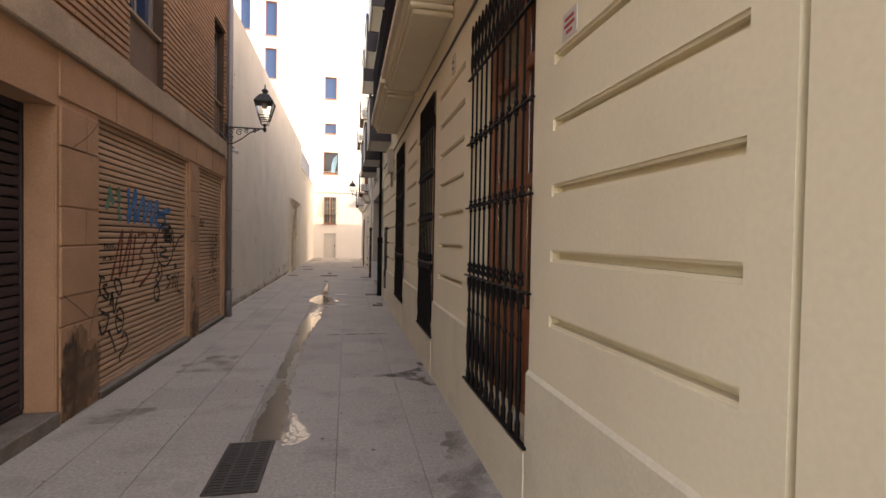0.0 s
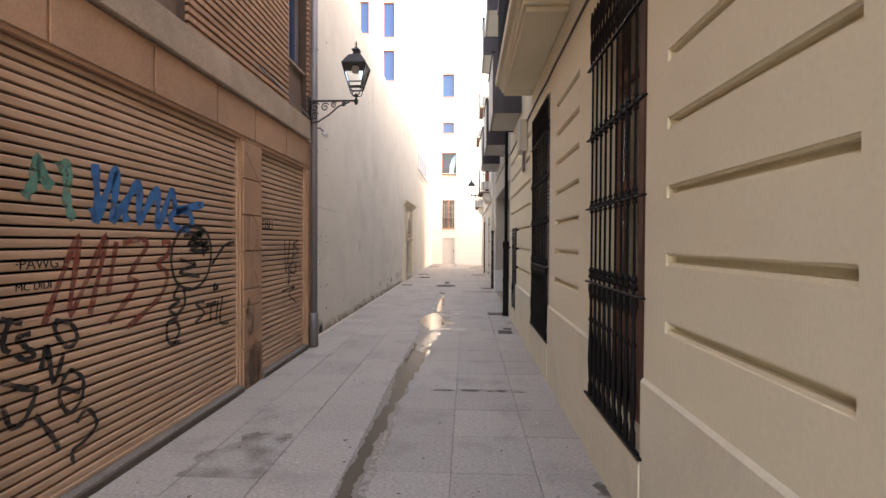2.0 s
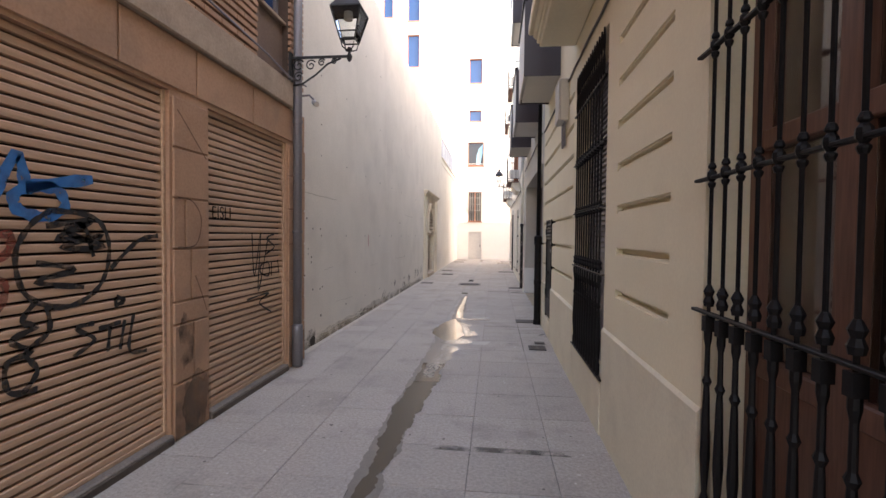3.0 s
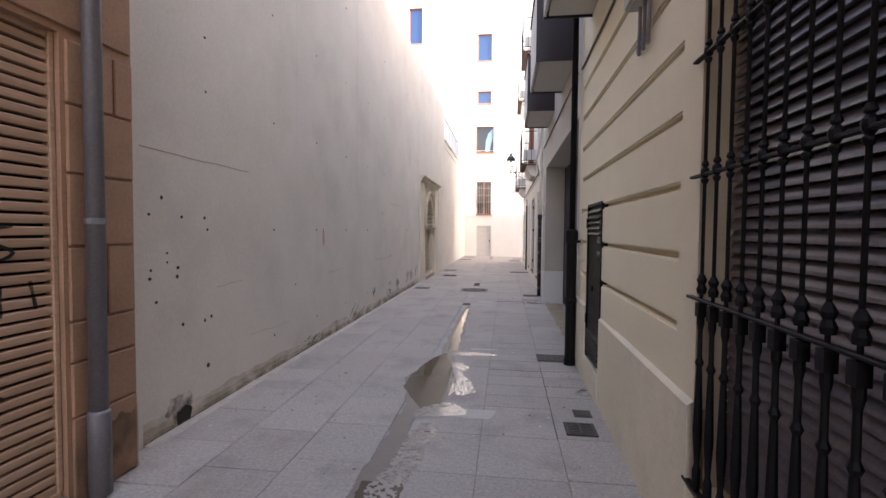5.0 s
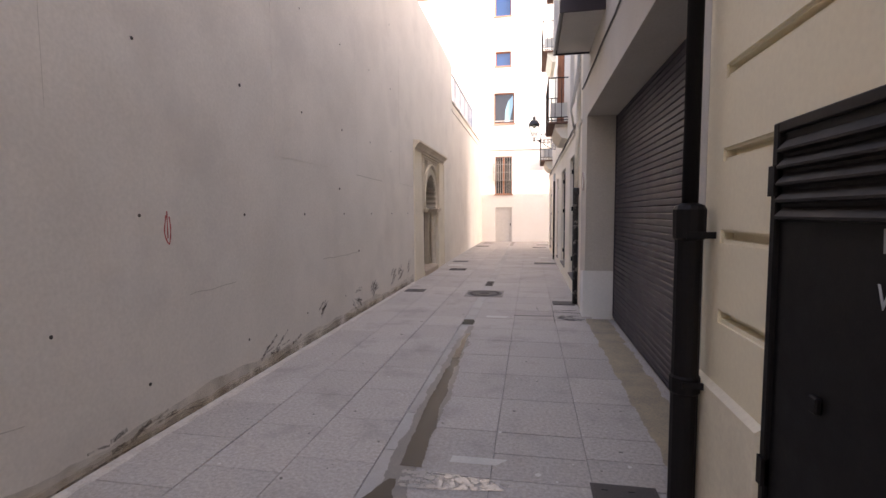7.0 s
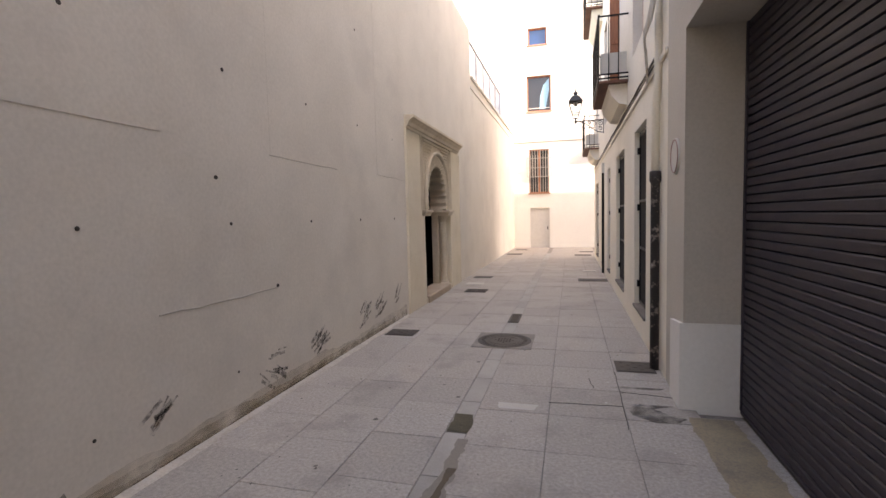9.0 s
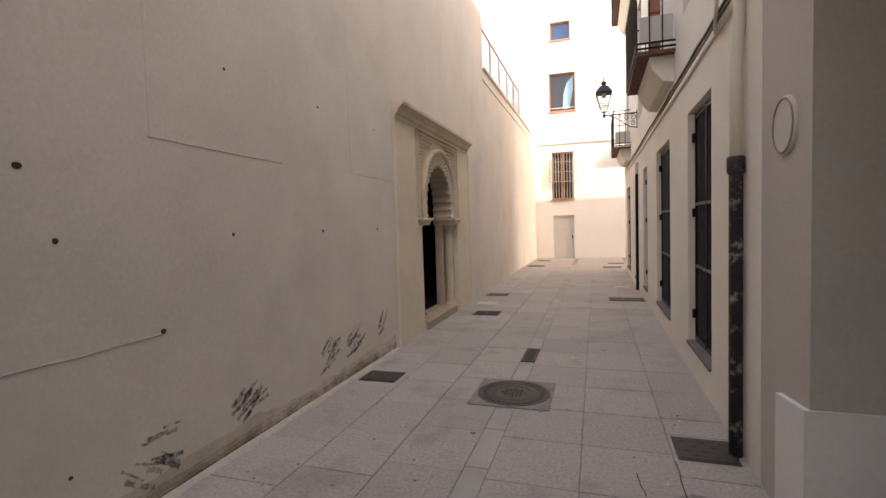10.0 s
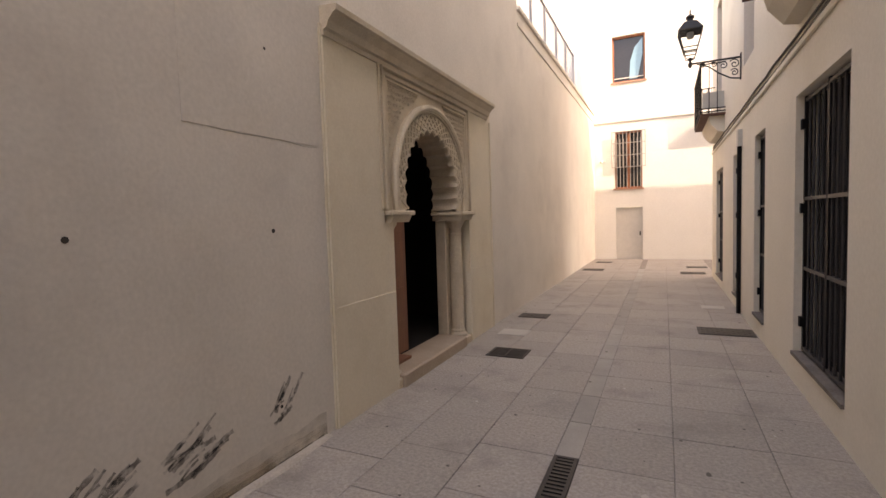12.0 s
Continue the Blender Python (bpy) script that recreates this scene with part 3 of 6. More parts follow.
GX = LX - 0.055 + 0.020
P_BLUE, P_TEAL, P_RED, P_BLACK = spray("blue_spray", (0.008, 0.145, 0.40), 0.95), spray("teal_spray", (0.08, 0.30, 0.25), 0.7), spray("red_spray", (0.22, 0.035, 0.02), 0.75), spray("black_spray", (0.012, 0.010, 0.010), 1.0)
graffiti("teal_tag", "faded teal sprayed strokes on a beige shutter", [[(5.29, 1.81), (5.34, 1.89), (5.37, 2.03), (5.42, 1.9), (5.46, 1.93)], [(5.5, 2.0), (5.57, 2.02), (5.56, 1.82), (5.61, 1.7)]], 0.07, P_TEAL, GX)
graffiti("blue_tag", "bright blue sprayed tag on a beige shutter", [[(5.78, 2.07), (5.8, 1.72), (5.75, 1.79)], [(5.8, 1.73), (5.97, 2.07), (5.93, 1.72), (6.02, 1.82), (6.06, 1.71)], [(6.02, 1.8), (6.19, 2.0), (6.19, 1.72), (6.39, 1.98), (6.4, 1.68), (6.57, 1.98), (6.62, 1.82)], [(6.62, 1.82), (6.79, 1.83), (6.85, 1.73), (6.7, 1.67), (6.56, 1.72), (6.62, 1.82), (7.04, 1.91)]], 0.068, P_BLUE, GX)
graffiti("red_tag", "faded red sprayed letters on a beige shutter", [[(5.4, 1.1), (5.65, 1.61), (5.58, 1.13), (5.87, 1.62), (5.73, 1.11)], [(5.96, 1.57), (5.88, 1.21)], [(6.02, 1.56), (6.2, 1.59), (6.27, 1.54), (6.08, 1.33), (6.16, 1.26), (5.89, 1.03)], [(6.44, 1.56), (6.54, 1.57), (6.51, 1.47), (6.39, 1.4), (6.51, 1.31), (6.41, 1.14), (6.06, 0.97)]], 0.045, P_RED, GX + 0.0005)
graffiti("black_doodle", "black sprayed round doodle with a scribbled top", [[(6.76, 1.71), (6.64, 1.62), (6.56, 1.46), (6.62, 1.25), (6.84, 1.16), (7.04, 1.22), (7.14, 1.36), (7.15, 1.55), (7.04, 1.68), (6.76, 1.71)], [(6.73, 1.62), (7.04, 1.66), (6.79, 1.55), (7.11, 1.57), (6.82, 1.5), (7.12, 1.5), (6.85, 1.59), (6.97, 1.63), (7.04, 1.44)], [(6.67, 1.42), (6.91, 1.37), (6.67, 1.32), (6.97, 1.26)], [(6.67, 1.22), (6.59, 1.12), (6.67, 1.08), (6.53, 1.03), (6.64, 0.95), (6.51, 0.92), (6.52, 0.77), (6.67, 0.74)], [(6.73, 1.18), (6.74, 1.04), (6.61, 0.95), (6.67, 0.84), (6.59, 0.74)], [(7.21, 1.17), (7.28, 1.14), (7.21, 1.12), (7.21, 1.17)], [(7.17, 1.36), (7.4, 1.53), (7.6, 1.57)]], 0.034, P_BLACK, GX + 0.001)
graffiti("black_word", "black sprayed word STIL on a beige shutter", [[(7.04, 1.03), (6.91, 1.02), (7.04, 0.93), (6.89, 0.86)], [(7.07, 0.99), (7.25, 1.0)], [(7.16, 0.99), (7.14, 0.83)], [(7.28, 1.01), (7.24, 0.82)], [(7.36, 1.04), (7.32, 0.8), (7.48, 0.76)]], 0.03, P_BLACK, GX + 0.0015)
graffiti("black_tag", "large black sprayed tag low on a beige shutter", [[(5.15, 1.17), (5.22, 1.15), (5.27, 1.13)], [(5.2, 1.16), (5.16, 1.04), (5.2, 0.99)], [(5.32, 1.07), (5.24, 1.06), (5.28, 1.01), (5.34, 0.95), (5.29, 0.93), (5.23, 0.97)], [(5.47, 1.11), (5.58, 1.08), (5.63, 0.98), (5.56, 0.94), (5.48, 1.04), (5.47, 1.11)], [(5.38, 0.85), (5.42, 0.98), (5.46, 0.76), (5.53, 0.91)], [(5.15, 0.85), (5.29, 0.77), (5.35, 0.75), (5.28, 0.61), (5.2, 0.6), (5.16, 0.72)], [(5.34, 0.61), (5.46, 0.43), (5.49, 0.35)]], 0.034, P_BLACK, GX + 0.001)
graffiti("black_tag", "black sprayed loops low on a beige shutter", [[(5.58, 0.8), (5.67, 0.72), (5.66, 0.6), (5.57, 0.54), (5.5, 0.65), (5.53, 0.76), (5.59, 0.8)], [(5.52, 0.71), (5.65, 0.64)], [(5.62, 0.46), (5.7, 0.52), (5.78, 0.4), (5.69, 0.33), (5.59, 0.3), (5.6, 0.22)]], 0.03, P_BLACK, GX + 0.001)
graffiti("black_tag", "thin black marker tag on a narrow shutter", [[(8.95, 1.6), (9.00, 1.16), (9.13, 1.6), (9.08, 0.99), (9.30, 1.57)], [(9.44, 1.59), (9.26, 1.54), (9.44, 1.45), (9.23, 1.37)], [(9.13, 1.26), (9.30, 1.28), (9.31, 1.14), (9.13, 1.18), (9.13, 1.26)], [(9.37, 1.28), (9.37, 1.13)], [(9.52, 1.3), (9.55, 1.15)], [(8.85, 0.93), (9.31, 0.95), (9.10, 0.87), (9.37, 0.73)]], 0.022, P_BLACK, GX + 0.001)


def lettering(name, text, label, at, rot, size, material, category="writing"):
    cu = bpy.data.curves.new(name, "FONT")
    cu.body, cu.size, cu.extrude = text, size, 0.0008
    cu.align_x = "LEFT"
    cu.materials.append(material)
    ob = new(name, cu)
    ob.matrix_world = pose(*at, *rot)
    return tagged(ob, label, category)


lettering("marker_word", "·PAWG !·", "small black marker word on a beige shutter", (GX + 0.001, 5.23, 1.42), (90, 0, 90), 0.085, P_BLACK)
lettering("marker_word", "MC DIDI", "small black marker words on a beige shutter", (GX + 0.001, 5.23, 1.305), (90, 0, 90), 0.06, P_BLACK)
lettering("marker_word", "EISLI", "faint black marker letters on a narrow shutter", (GX + 0.001, 8.26, 1.72), (90, 0, 90), 0.16, spray("faint_black_spray", (0.03, 0.025, 0.02), 0.6))

# concrete wall: tie holes, day joints, drain hole, scuffs
wall_w = bpy.data.objects["wall_west"]
# caps on the wall face; dark colour stands in for each hole's shaded depth
bm = bmesh.new()
lathe(bm, [(0.022, 0.0), (0.020, 0.006), (0.006, 0.007)], 0, 0, 8)
bmesh.ops.rotate(bm, cent=(0, 0, 0), matrix=Matrix.Rotation(math.pi / 2, 3, "Y"), verts=bm.verts)
hole_mesh = finish("tie_hole", bm, plain("hole_depth_dark", (0.05, 0.042, 0.036), 0.95))
hole_mesh.parent = wall_w
hole_mesh.location = (CX - 0.003, 11.16, 0.39)
rng = random.Random(8)
for i in range(9):
    for z in (0.39, 1.57, 2.745, 3.91, 5.08):
        if (i, z) != (0, 0.39) and not (i == 8 and z > 2.8):
            h = new("tie_hole", hole_mesh.data)
            h.parent = wall_w
            s = rng.uniform(0.5, 0.8)
            h.location, h.scale = (CX - 0.003, 11.16 + 1.2 * i + rng.uniform(-0.01, 0.01), z), (1, s, s)
for y, z in ((10.49, 1.68), (10.84, 1.67), (11.13, 1.67), (10.67, 1.39), (10.5, 1.27), (10.49, 1.21), (10.79, 1.27), (10.78, 1.2), (10.67, 1.32), (10.55, 1.03), (11.21, 0.81), (11.12, 0.79), (10.84, 0.81), (10.62, 1.81), (17.03, 1.92), (17.74, 1.0), (11.16, 3.2), (12.9, 0.9)):
    h = new("tie_hole", hole_mesh.data)
    h.parent = wall_w
    s = rng.uniform(0.45, 0.8)
    h.location, h.scale = (CX - 0.003, y, z), (1, s * rng.uniform(0.8, 1.5), s)

M_FAINT = mat("filled_joint", (0.50, 0.455, 0.385), (0.42, 0.38, 0.32), 5, 60, 0.9, 0.3)


def seam(pts, r=0.006):
    bm = bmesh.new()
    tube(bm, [(CX - 0.002, y, z) for y, z in pts], r, 6)
    return finish("day_joint", bm, M_FAINT, wall_w)


def wobble(y0, z0, y1, z1, n=8, amp=0.008):
    return [(y0 + (y1 - y0) * k / n, z0 + (z1 - z0) * k / n + rng.uniform(-amp, amp)) for k in range(n + 1)]


seam(wobble(10.41, 2.16, 11.84, 2.15))
seam(wobble(17.71, 2.16, 18.97, 2.155))
seam(wobble(17.74, 0.98, 16.45, 0.99))
seam(wobble(20.14, 2.18, 21.23, 2.17), 0.004)
seam(wobble(11.83, 0.5, 12.73, 0.47), 0.004)
seam(wobble(11.3, 1.05, 11.7, 1.08), 0.004)
seam(wobble(14.0, 0.95, 14.6, 0.96), 0.004)
# slightly proud repair fields
for y0, y1, z0, z1 in ((15.33, 16.55, 2.18, 6.4), (20.14, 21.25, 2.18, 5.0)):
    bm = bmesh.new()
    box(bm, CX - 0.01, CX + 0.003, y0, y1, z0, z1)
    finish("repair_field", bm, M_CONCRETE, wall_w)

M_SCUFF = spray("rubber_scuff", (0.12, 0.10, 0.09), 0.6, 22, 0.08, 0.33, 0.60)


def on_wall(name, strokes, width, material, x=CX + 0.002):
    ob = ribbon(name, strokes, width, material, x)
    ob.parent = wall_w
    return ob


def scuffs(y0, y1, z0, z1, lean, n, seed):
    """A bundle of thin rubbed strokes."""
    r = random.Random(seed)
    st = []
    for k in range(n):
        y, z, l = r.uniform(y0, y1), r.uniform(z0, z1), r.uniform(0.08, 0.24)
        a = lean + r.uniform(-0.35, 0.35)
        st.append([(y, z), (y + l * 0.5 * math.cos(a), z + l * 0.5 * math.sin(a) + r.uniform(-0.01, 0.01)), (y + l * math.cos(a), z + l * math.sin(a))])
    on_wall("scuff_mark", st[: n // 2], 0.032, M_SCUFF, CX + 0.002)
    on_wall("scuff_mark", st[n // 2:], 0.016, M_SCUFF, CX + 0.0026)


scuffs(18.25, 18.5, 0.18, 0.36, 0.5, 18, 1)
scuffs(19.4, 19.65, 0.2, 0.42, 0.5, 16, 2)
scuffs(19.9, 20.15, 0.24, 0.42, 0.35, 16, 3)
scuffs(20.62, 20.85, 0.28, 0.42, 0.7, 10, 4)
scuffs(17.4, 17.7, 0.22, 0.45, -0.4, 12, 5)
scuffs(16.2, 16.4, 0.22, 0.38, 0.6, 8, 6)
scuffs(14.9, 15.6, 0.12, 0.26, 0.4, 10, 7)
scuffs(13.0, 14.0, 0.06, 0.14, 0.1, 10, 8)
on_wall("red_mark", [[(13.79, 1.57), (13.77, 1.44), (13.81, 1.36), (13.83, 1.46), (13.82, 1.56)], [(13.80, 1.60), (13.80, 1.40)]], 0.013, spray("red_marker", (0.55, 0.08, 0.07), 0.8))
# drain hole as a flat near-black patch; its depth is only colour
drain_hole_black = plain("drain_hole_black", (0.03, 0.022, 0.016), 0.95)
DRAIN_HOLES = [(10.84, 0.07, 0.10, 0.075, CX + 0.003, 3.1, drain_hole_black)]
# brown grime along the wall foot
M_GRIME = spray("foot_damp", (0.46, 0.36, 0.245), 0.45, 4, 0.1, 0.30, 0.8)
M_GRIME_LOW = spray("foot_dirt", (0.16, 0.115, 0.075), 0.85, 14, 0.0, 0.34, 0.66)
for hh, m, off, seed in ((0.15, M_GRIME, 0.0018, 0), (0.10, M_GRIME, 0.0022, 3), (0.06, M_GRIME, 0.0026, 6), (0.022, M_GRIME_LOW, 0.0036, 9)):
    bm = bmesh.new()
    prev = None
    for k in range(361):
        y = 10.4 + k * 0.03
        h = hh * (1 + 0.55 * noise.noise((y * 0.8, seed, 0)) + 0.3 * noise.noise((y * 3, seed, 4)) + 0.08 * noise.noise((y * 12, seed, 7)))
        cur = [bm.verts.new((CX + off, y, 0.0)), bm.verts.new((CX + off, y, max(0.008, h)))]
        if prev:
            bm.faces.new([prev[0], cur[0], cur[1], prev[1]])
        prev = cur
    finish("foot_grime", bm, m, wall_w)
# pale mortar fillet where the paving meets the wall
M_FILLET = mat("mortar_fillet", (0.52, 0.47, 0.40), (0.38, 0.335, 0.28), 6, 60, 0.9, 0.4, contrast=0.3, depth=0.006)
bm = bmesh.new()
prev = None
for k in range(181):
    y = 10.4 + k * 0.06
    w = 0.075 + 0.03 * noise.noise((y * 2.1, 2.0, 0)) + 0.018 * noise.noise((y * 9, 2.0, 4))
    cur = [bm.verts.new((CX + 0.0, y, 0.013)), bm.verts.new((CX + w * 0.8, y, 0.0115)), bm.verts.new((CX + w, y, 0.001))]
    if prev:
        for p, q in ((0, 1), (1, 2)):
            bm.faces.new([prev[p], prev[q], cur[q], cur[p]])
    prev = cur
finish("mortar_fillet", bm, M_FILLET, wall_w)
for z in (2.155, 3.33, 4.5):
    seam(wobble(11.9, z, 21.2, z, 40, 0.004), 0.0016)
for y in (12.95, 17.72):
    seam([(y, 2.16), (y + 0.01, 6.4)], 0.0025)


def stain(yc, zc, w, h, x, seed, parent, material):
    """An uneven flat patch, stain or painted hole, on a wall that faces the alley."""
    bm = bmesh.new()
    c = bm.verts.new((x, yc, zc))
    ring_ = []
    for k in range(40):
        a = k * math.pi / 20
        r = 1 + 0.3 * noise.noise((math.cos(a) * 1.6, math.sin(a) * 1.6, seed)) + 0.3 * noise.noise((math.cos(a) * 5, math.sin(a) * 5, seed))
        ring_.append(bm.verts.new((x, yc + w * r * math.cos(a), max(0.004, zc + h * r * math.sin(a)))))
    for k in range(40):
        bm.faces.new([c, ring_[k], ring_[(k + 1) % 40]])
    return under(finish("stain", bm, material), parent)


for yc, zc, w, h, x, sd, m in DRAIN_HOLES:
    stain(yc, zc, w, h, x, sd, brick_building, m)
stain(10.80, 0.16, 0.16, 0.10, CX + 0.002, 5.5, brick_building, spray("drain_smear", (0.10, 0.07, 0.05), 0.7, 12, 0.0, 0.38, 0.66))
M_SOOT = spray("soot_stain", (0.085, 0.06, 0.045), 0.75, 7, 0.0, 0.36, 0.66)
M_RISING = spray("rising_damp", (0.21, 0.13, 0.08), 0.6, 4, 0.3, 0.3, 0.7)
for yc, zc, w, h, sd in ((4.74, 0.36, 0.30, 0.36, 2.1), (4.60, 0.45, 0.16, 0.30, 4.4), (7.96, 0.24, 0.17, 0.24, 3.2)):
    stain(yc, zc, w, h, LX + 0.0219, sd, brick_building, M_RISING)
for yc, zc, w, h, sd in ((4.56, 0.34, 0.13, 0.34, 1.1), (7.90, 0.20, 0.11, 0.22, 6.2), (7.84, 0.75, 0.10, 0.2, 7.9)):
    stain(yc, zc, w, h, LX + 0.0225, sd, brick_building, M_SOOT)

M_SPLASH = spray("splashed_dirt", (0.15, 0.095, 0.065), 0.6, 6, 0.1, 0.32, 0.66)
for y0, y1, hh, x, sd in ((4.43, 5.05, 0.50, LX + 0.0232, 1.0), (7.70, 8.15, 0.42, LX + 0.0232, 2.0), (9.70, 10.17, 0.40, LX + 0.0232, 3.0)):
    bm = bmesh.new()
    prev = None
    for k in range(41):
        y = y0 + (y1 - y0) * k / 40
        h = hh * (1 + 0.35 * noise.noise((y * 3, sd, 0)) + 0.2 * noise.noise((y * 14, sd, 4)))
        cur = [bm.verts.new((x, y, 0.0)), bm.verts.new((x, y, h))]
        if prev:
            bm.faces.new([prev[0], cur[0], cur[1], prev[1]])
        prev = cur
    under(finish("splash_stain", bm, M_SPLASH), brick_building)

# scored joints across the painted piers
M_SCORE = plain("scored_joint", (0.16, 0.09, 0.055), 0.9)
for st in ([(4.46, 1.06), (4.68, 0.93), (4.88, 0.80)], [(4.86, 0.62), (4.93, 0.82), (5.02, 1.0)], [(7.74, 2.52), (7.9, 2.38), (8.1, 2.2)], [(7.74, 1.86), (7.92, 1.84), (8.03, 1.7), (7.96, 1.5), (7.74, 1.48)], [(7.95, 1.25), (8.03, 1.1), (8.1, 0.95)], [(4.6, 2.3), (4.85, 2.45), (5.02, 2.6)]):
    under(ribbon("scored_joint", [st], 0.011, M_SCORE, LX + 0.0236), brick_building)

# ---- carved portal ----
portal = thing("carved_portal", "carved stone portal with a lobed horseshoe arch and half-open wooden door", "portal", at=(CX, 23.15, 0))
PC, OPEN = 23.17, 0.72            # centre of the arch and half width of the opening


def lobed(r, n, depth, a0, a1, cz, steps=6):
    """Scalloped arc: n lobes that bite outwards between cusps."""
    pts = []
    for i in range(n):
        for k in range(steps):
            f = k / steps
            a = a0 + (a1 - a0) * (i + f) / n
            rr = r + depth * math.sin(math.pi * f)
            pts.append((PC + rr * math.cos(a), cz + rr * math.sin(a)))
    pts.append((PC + r * math.cos(a1), cz + r * math.sin(a1)))
    return pts


def ring(bm, inner, outer, x0, x1):
    """A slab between two lines of equal length, given in y and z."""
    lay = []
    for x in (x0, x1):
        lay.append(([bm.verts.new((x, *p)) for p in inner], [bm.verts.new((x, *p)) for p in outer]))
    (i0, o0), (i1, o1) = lay
    for k in range(len(inner) - 1):
        bm.faces.new([i0[k], o0[k], o0[k + 1], i0[k + 1]])
        bm.faces.new([i1[k], i1[k + 1], o1[k + 1], o1[k]])
        bm.faces.new([i0[k], i0[k + 1], i1[k + 1], i1[k]])
        bm.faces.new([o0[k], o1[k], o1[k + 1], o0[k + 1]])


ARC_Z, R_IN, A0, A1 = 1.93, 0.66, math.radians(-18), math.radians(198)
NL = 17
lobes = lobed(R_IN - 0.05, NL, 0.045, A0, A1, ARC_Z)


def arc(r):
    n = len(lobes) - 1
    return [(PC + r * math.cos(A0 + (A1 - A0) * k / n), ARC_Z + r * math.sin(A0 + (A1 - A0) * k / n) * (1.0 + 0.02)) for k in range(n + 1)]


# wall panel behind the carving, with the opening cut as an outer frame
def onto(bm_name, bm, material, label=""):
    return under(part(bm_name, bm, material, None, label), portal)


bm = bmesh.new()
wall_y(bm, CX - 0.35, CX + 0.015, 21.302, 25.098, -0.03, 3.098, [(22.12, 24.24, 1.6, 3.02), (22.27, 24.20, -0.03, 1.6)])
onto("wall_panel", bm, M_PORTALWALL)
for a, b in ((21.345, 22.265), (24.205, 25.055)):
    bm = bmesh.new()
    box(bm, CX, CX + 0.022, a, b, 0.0, 0.95, bevel=0.003)
    onto("wall_base", bm, M_PORTALWALL)
for y in (21.33, 25.07):
    bm = bmesh.new()
    box(bm, CX, CX + 0.03, y - 0.012, y + 0.012, 0, 3.0)
    onto("edge_bead", bm, M_PORTALWALL)
# spandrel: from the arch band out to the square frame
sq = []
for y, z in arc(0.88):
    d = Vector((y - PC, z - ARC_Z))
    s = min(1.02 / max(abs(d.x), 1e-6), (1.08 / d.y) if d.y > 0 else 9e9, (0.27 / -d.y) if d.y < 0 else 9e9)
    sq.append((PC + d.x * s, ARC_Z + d.y * s))
bm = bmesh.new()
ring(bm, arc(0.86), sq, CX - 0.33, CX + 0.002)
onto("spandrel", bm, M_STONE)
bm = bmesh.new()
ring(bm, arc(0.83), arc(0.90), CX - 0.05, CX + 0.04)
onto("outer_archivolt", bm, M_STONE)
bm = bmesh.new()
ring(bm, lobes, arc(0.84), CX - 0.04, CX + 0.012)
onto("lobed_arch", bm, M_STONE)
bm = bmesh.new()
ring(bm, lobed(R_IN - 0.01, NL, 0.05, A0, A1, ARC_Z), arc(0.87), CX - 0.34, CX - 0.041)
onto("arch_soffit", bm, M_STONE)
# lattice carving on the arch face: two sets of crossing ribs
bm = bmesh.new()
for k in range(30):
    for sg in (1, -1):
        a = A0 + (A1 - A0) * (k + 0.5) / 30
        b = a + sg * 0.24
        if not A0 < b < A1:
            continue
        p = [(CX + 0.016, PC + q * math.cos(a + (b - a) * f), ARC_Z + q * math.sin(a + (b - a) * f)) for q, f in ((0.672, 0), (0.725, 0.33), (0.775, 0.66), (0.828, 1))]
        tube(bm, p, 0.0115, 5)
onto("lattice_carving", bm, M_STONE, "fine crossed lattice carving on the arch")
bm = bmesh.new()
tube(bm, [(CX + 0.035, y, z) for y, z in arc(0.875)[::3]], 0.036, 8)
onto("roll_moulding", bm, M_STONE)
bm = bmesh.new()
tube(bm, [(CX + 0.014, y, z) for y, z in lobed(R_IN - 0.03, NL, 0.045, A0, A1, ARC_Z)], 0.012, 5)
onto("lobe_edge", bm, M_STONE)
# carved leaf panels in the spandrels, each in a thin frame
rc = random.Random(17)
for sg in (-1, 1):
    bm = bmesh.new()
    for i in range(11):
        for k in range(13):
            dy, z = 0.91 - i * 0.056, 2.945 - 0.056 * k
            if z < 2.2 or math.hypot(dy, z - ARC_Z) < 0.985:
                continue
            cy, a0 = PC + sg * dy, rc.uniform(0, 6.28)
            tube(bm, [(CX + 0.010, cy + (0.024 - 0.0024 * q) * math.cos(a0 + 0.85 * q), z + (0.024 - 0.0024 * q) * math.sin(a0 + 0.85 * q)) for q in range(9)], 0.0065, 4)
    onto("leaf_carving", bm, M_STONE, "dense curled leaf relief")
    bm = bmesh.new()
    box(bm, CX, CX + 0.02, PC + sg * 0.945 - 0.009, PC + sg * 0.945 + 0.009, 2.0, 2.93)
    box(bm, CX, CX + 0.021, min(PC + sg * 0.30, PC + sg * 0.936), max(PC + sg * 0.30, PC + sg * 0.936), 2.912, 2.93)
    onto("panel_frame", bm, M_STONE)
# square label frame: stepped mouldings
for o, w, d in ((0.985, 0.03, 0.03), (1.035, 0.02, 0.045), (1.075, 0.035, 0.03)):
    for sg in (-1, 1):
        bm = bmesh.new()
        y = PC + sg * o
        box(bm, CX - 0.02, CX + d, y - w / 2, y + w / 2, 1.72, ARC_Z + o + 0.06, bevel=0.006)
        onto("frame_moulding", bm, M_STONE)
    bm = bmesh.new()
    box(bm, CX - 0.02, CX + d + 0.002, PC - o - w / 2, PC + o + w / 2, ARC_Z + o + 0.06 - w, ARC_Z + o + 0.06, bevel=0.006)
    onto("frame_moulding", bm, M_STONE)
bm = bmesh.new()
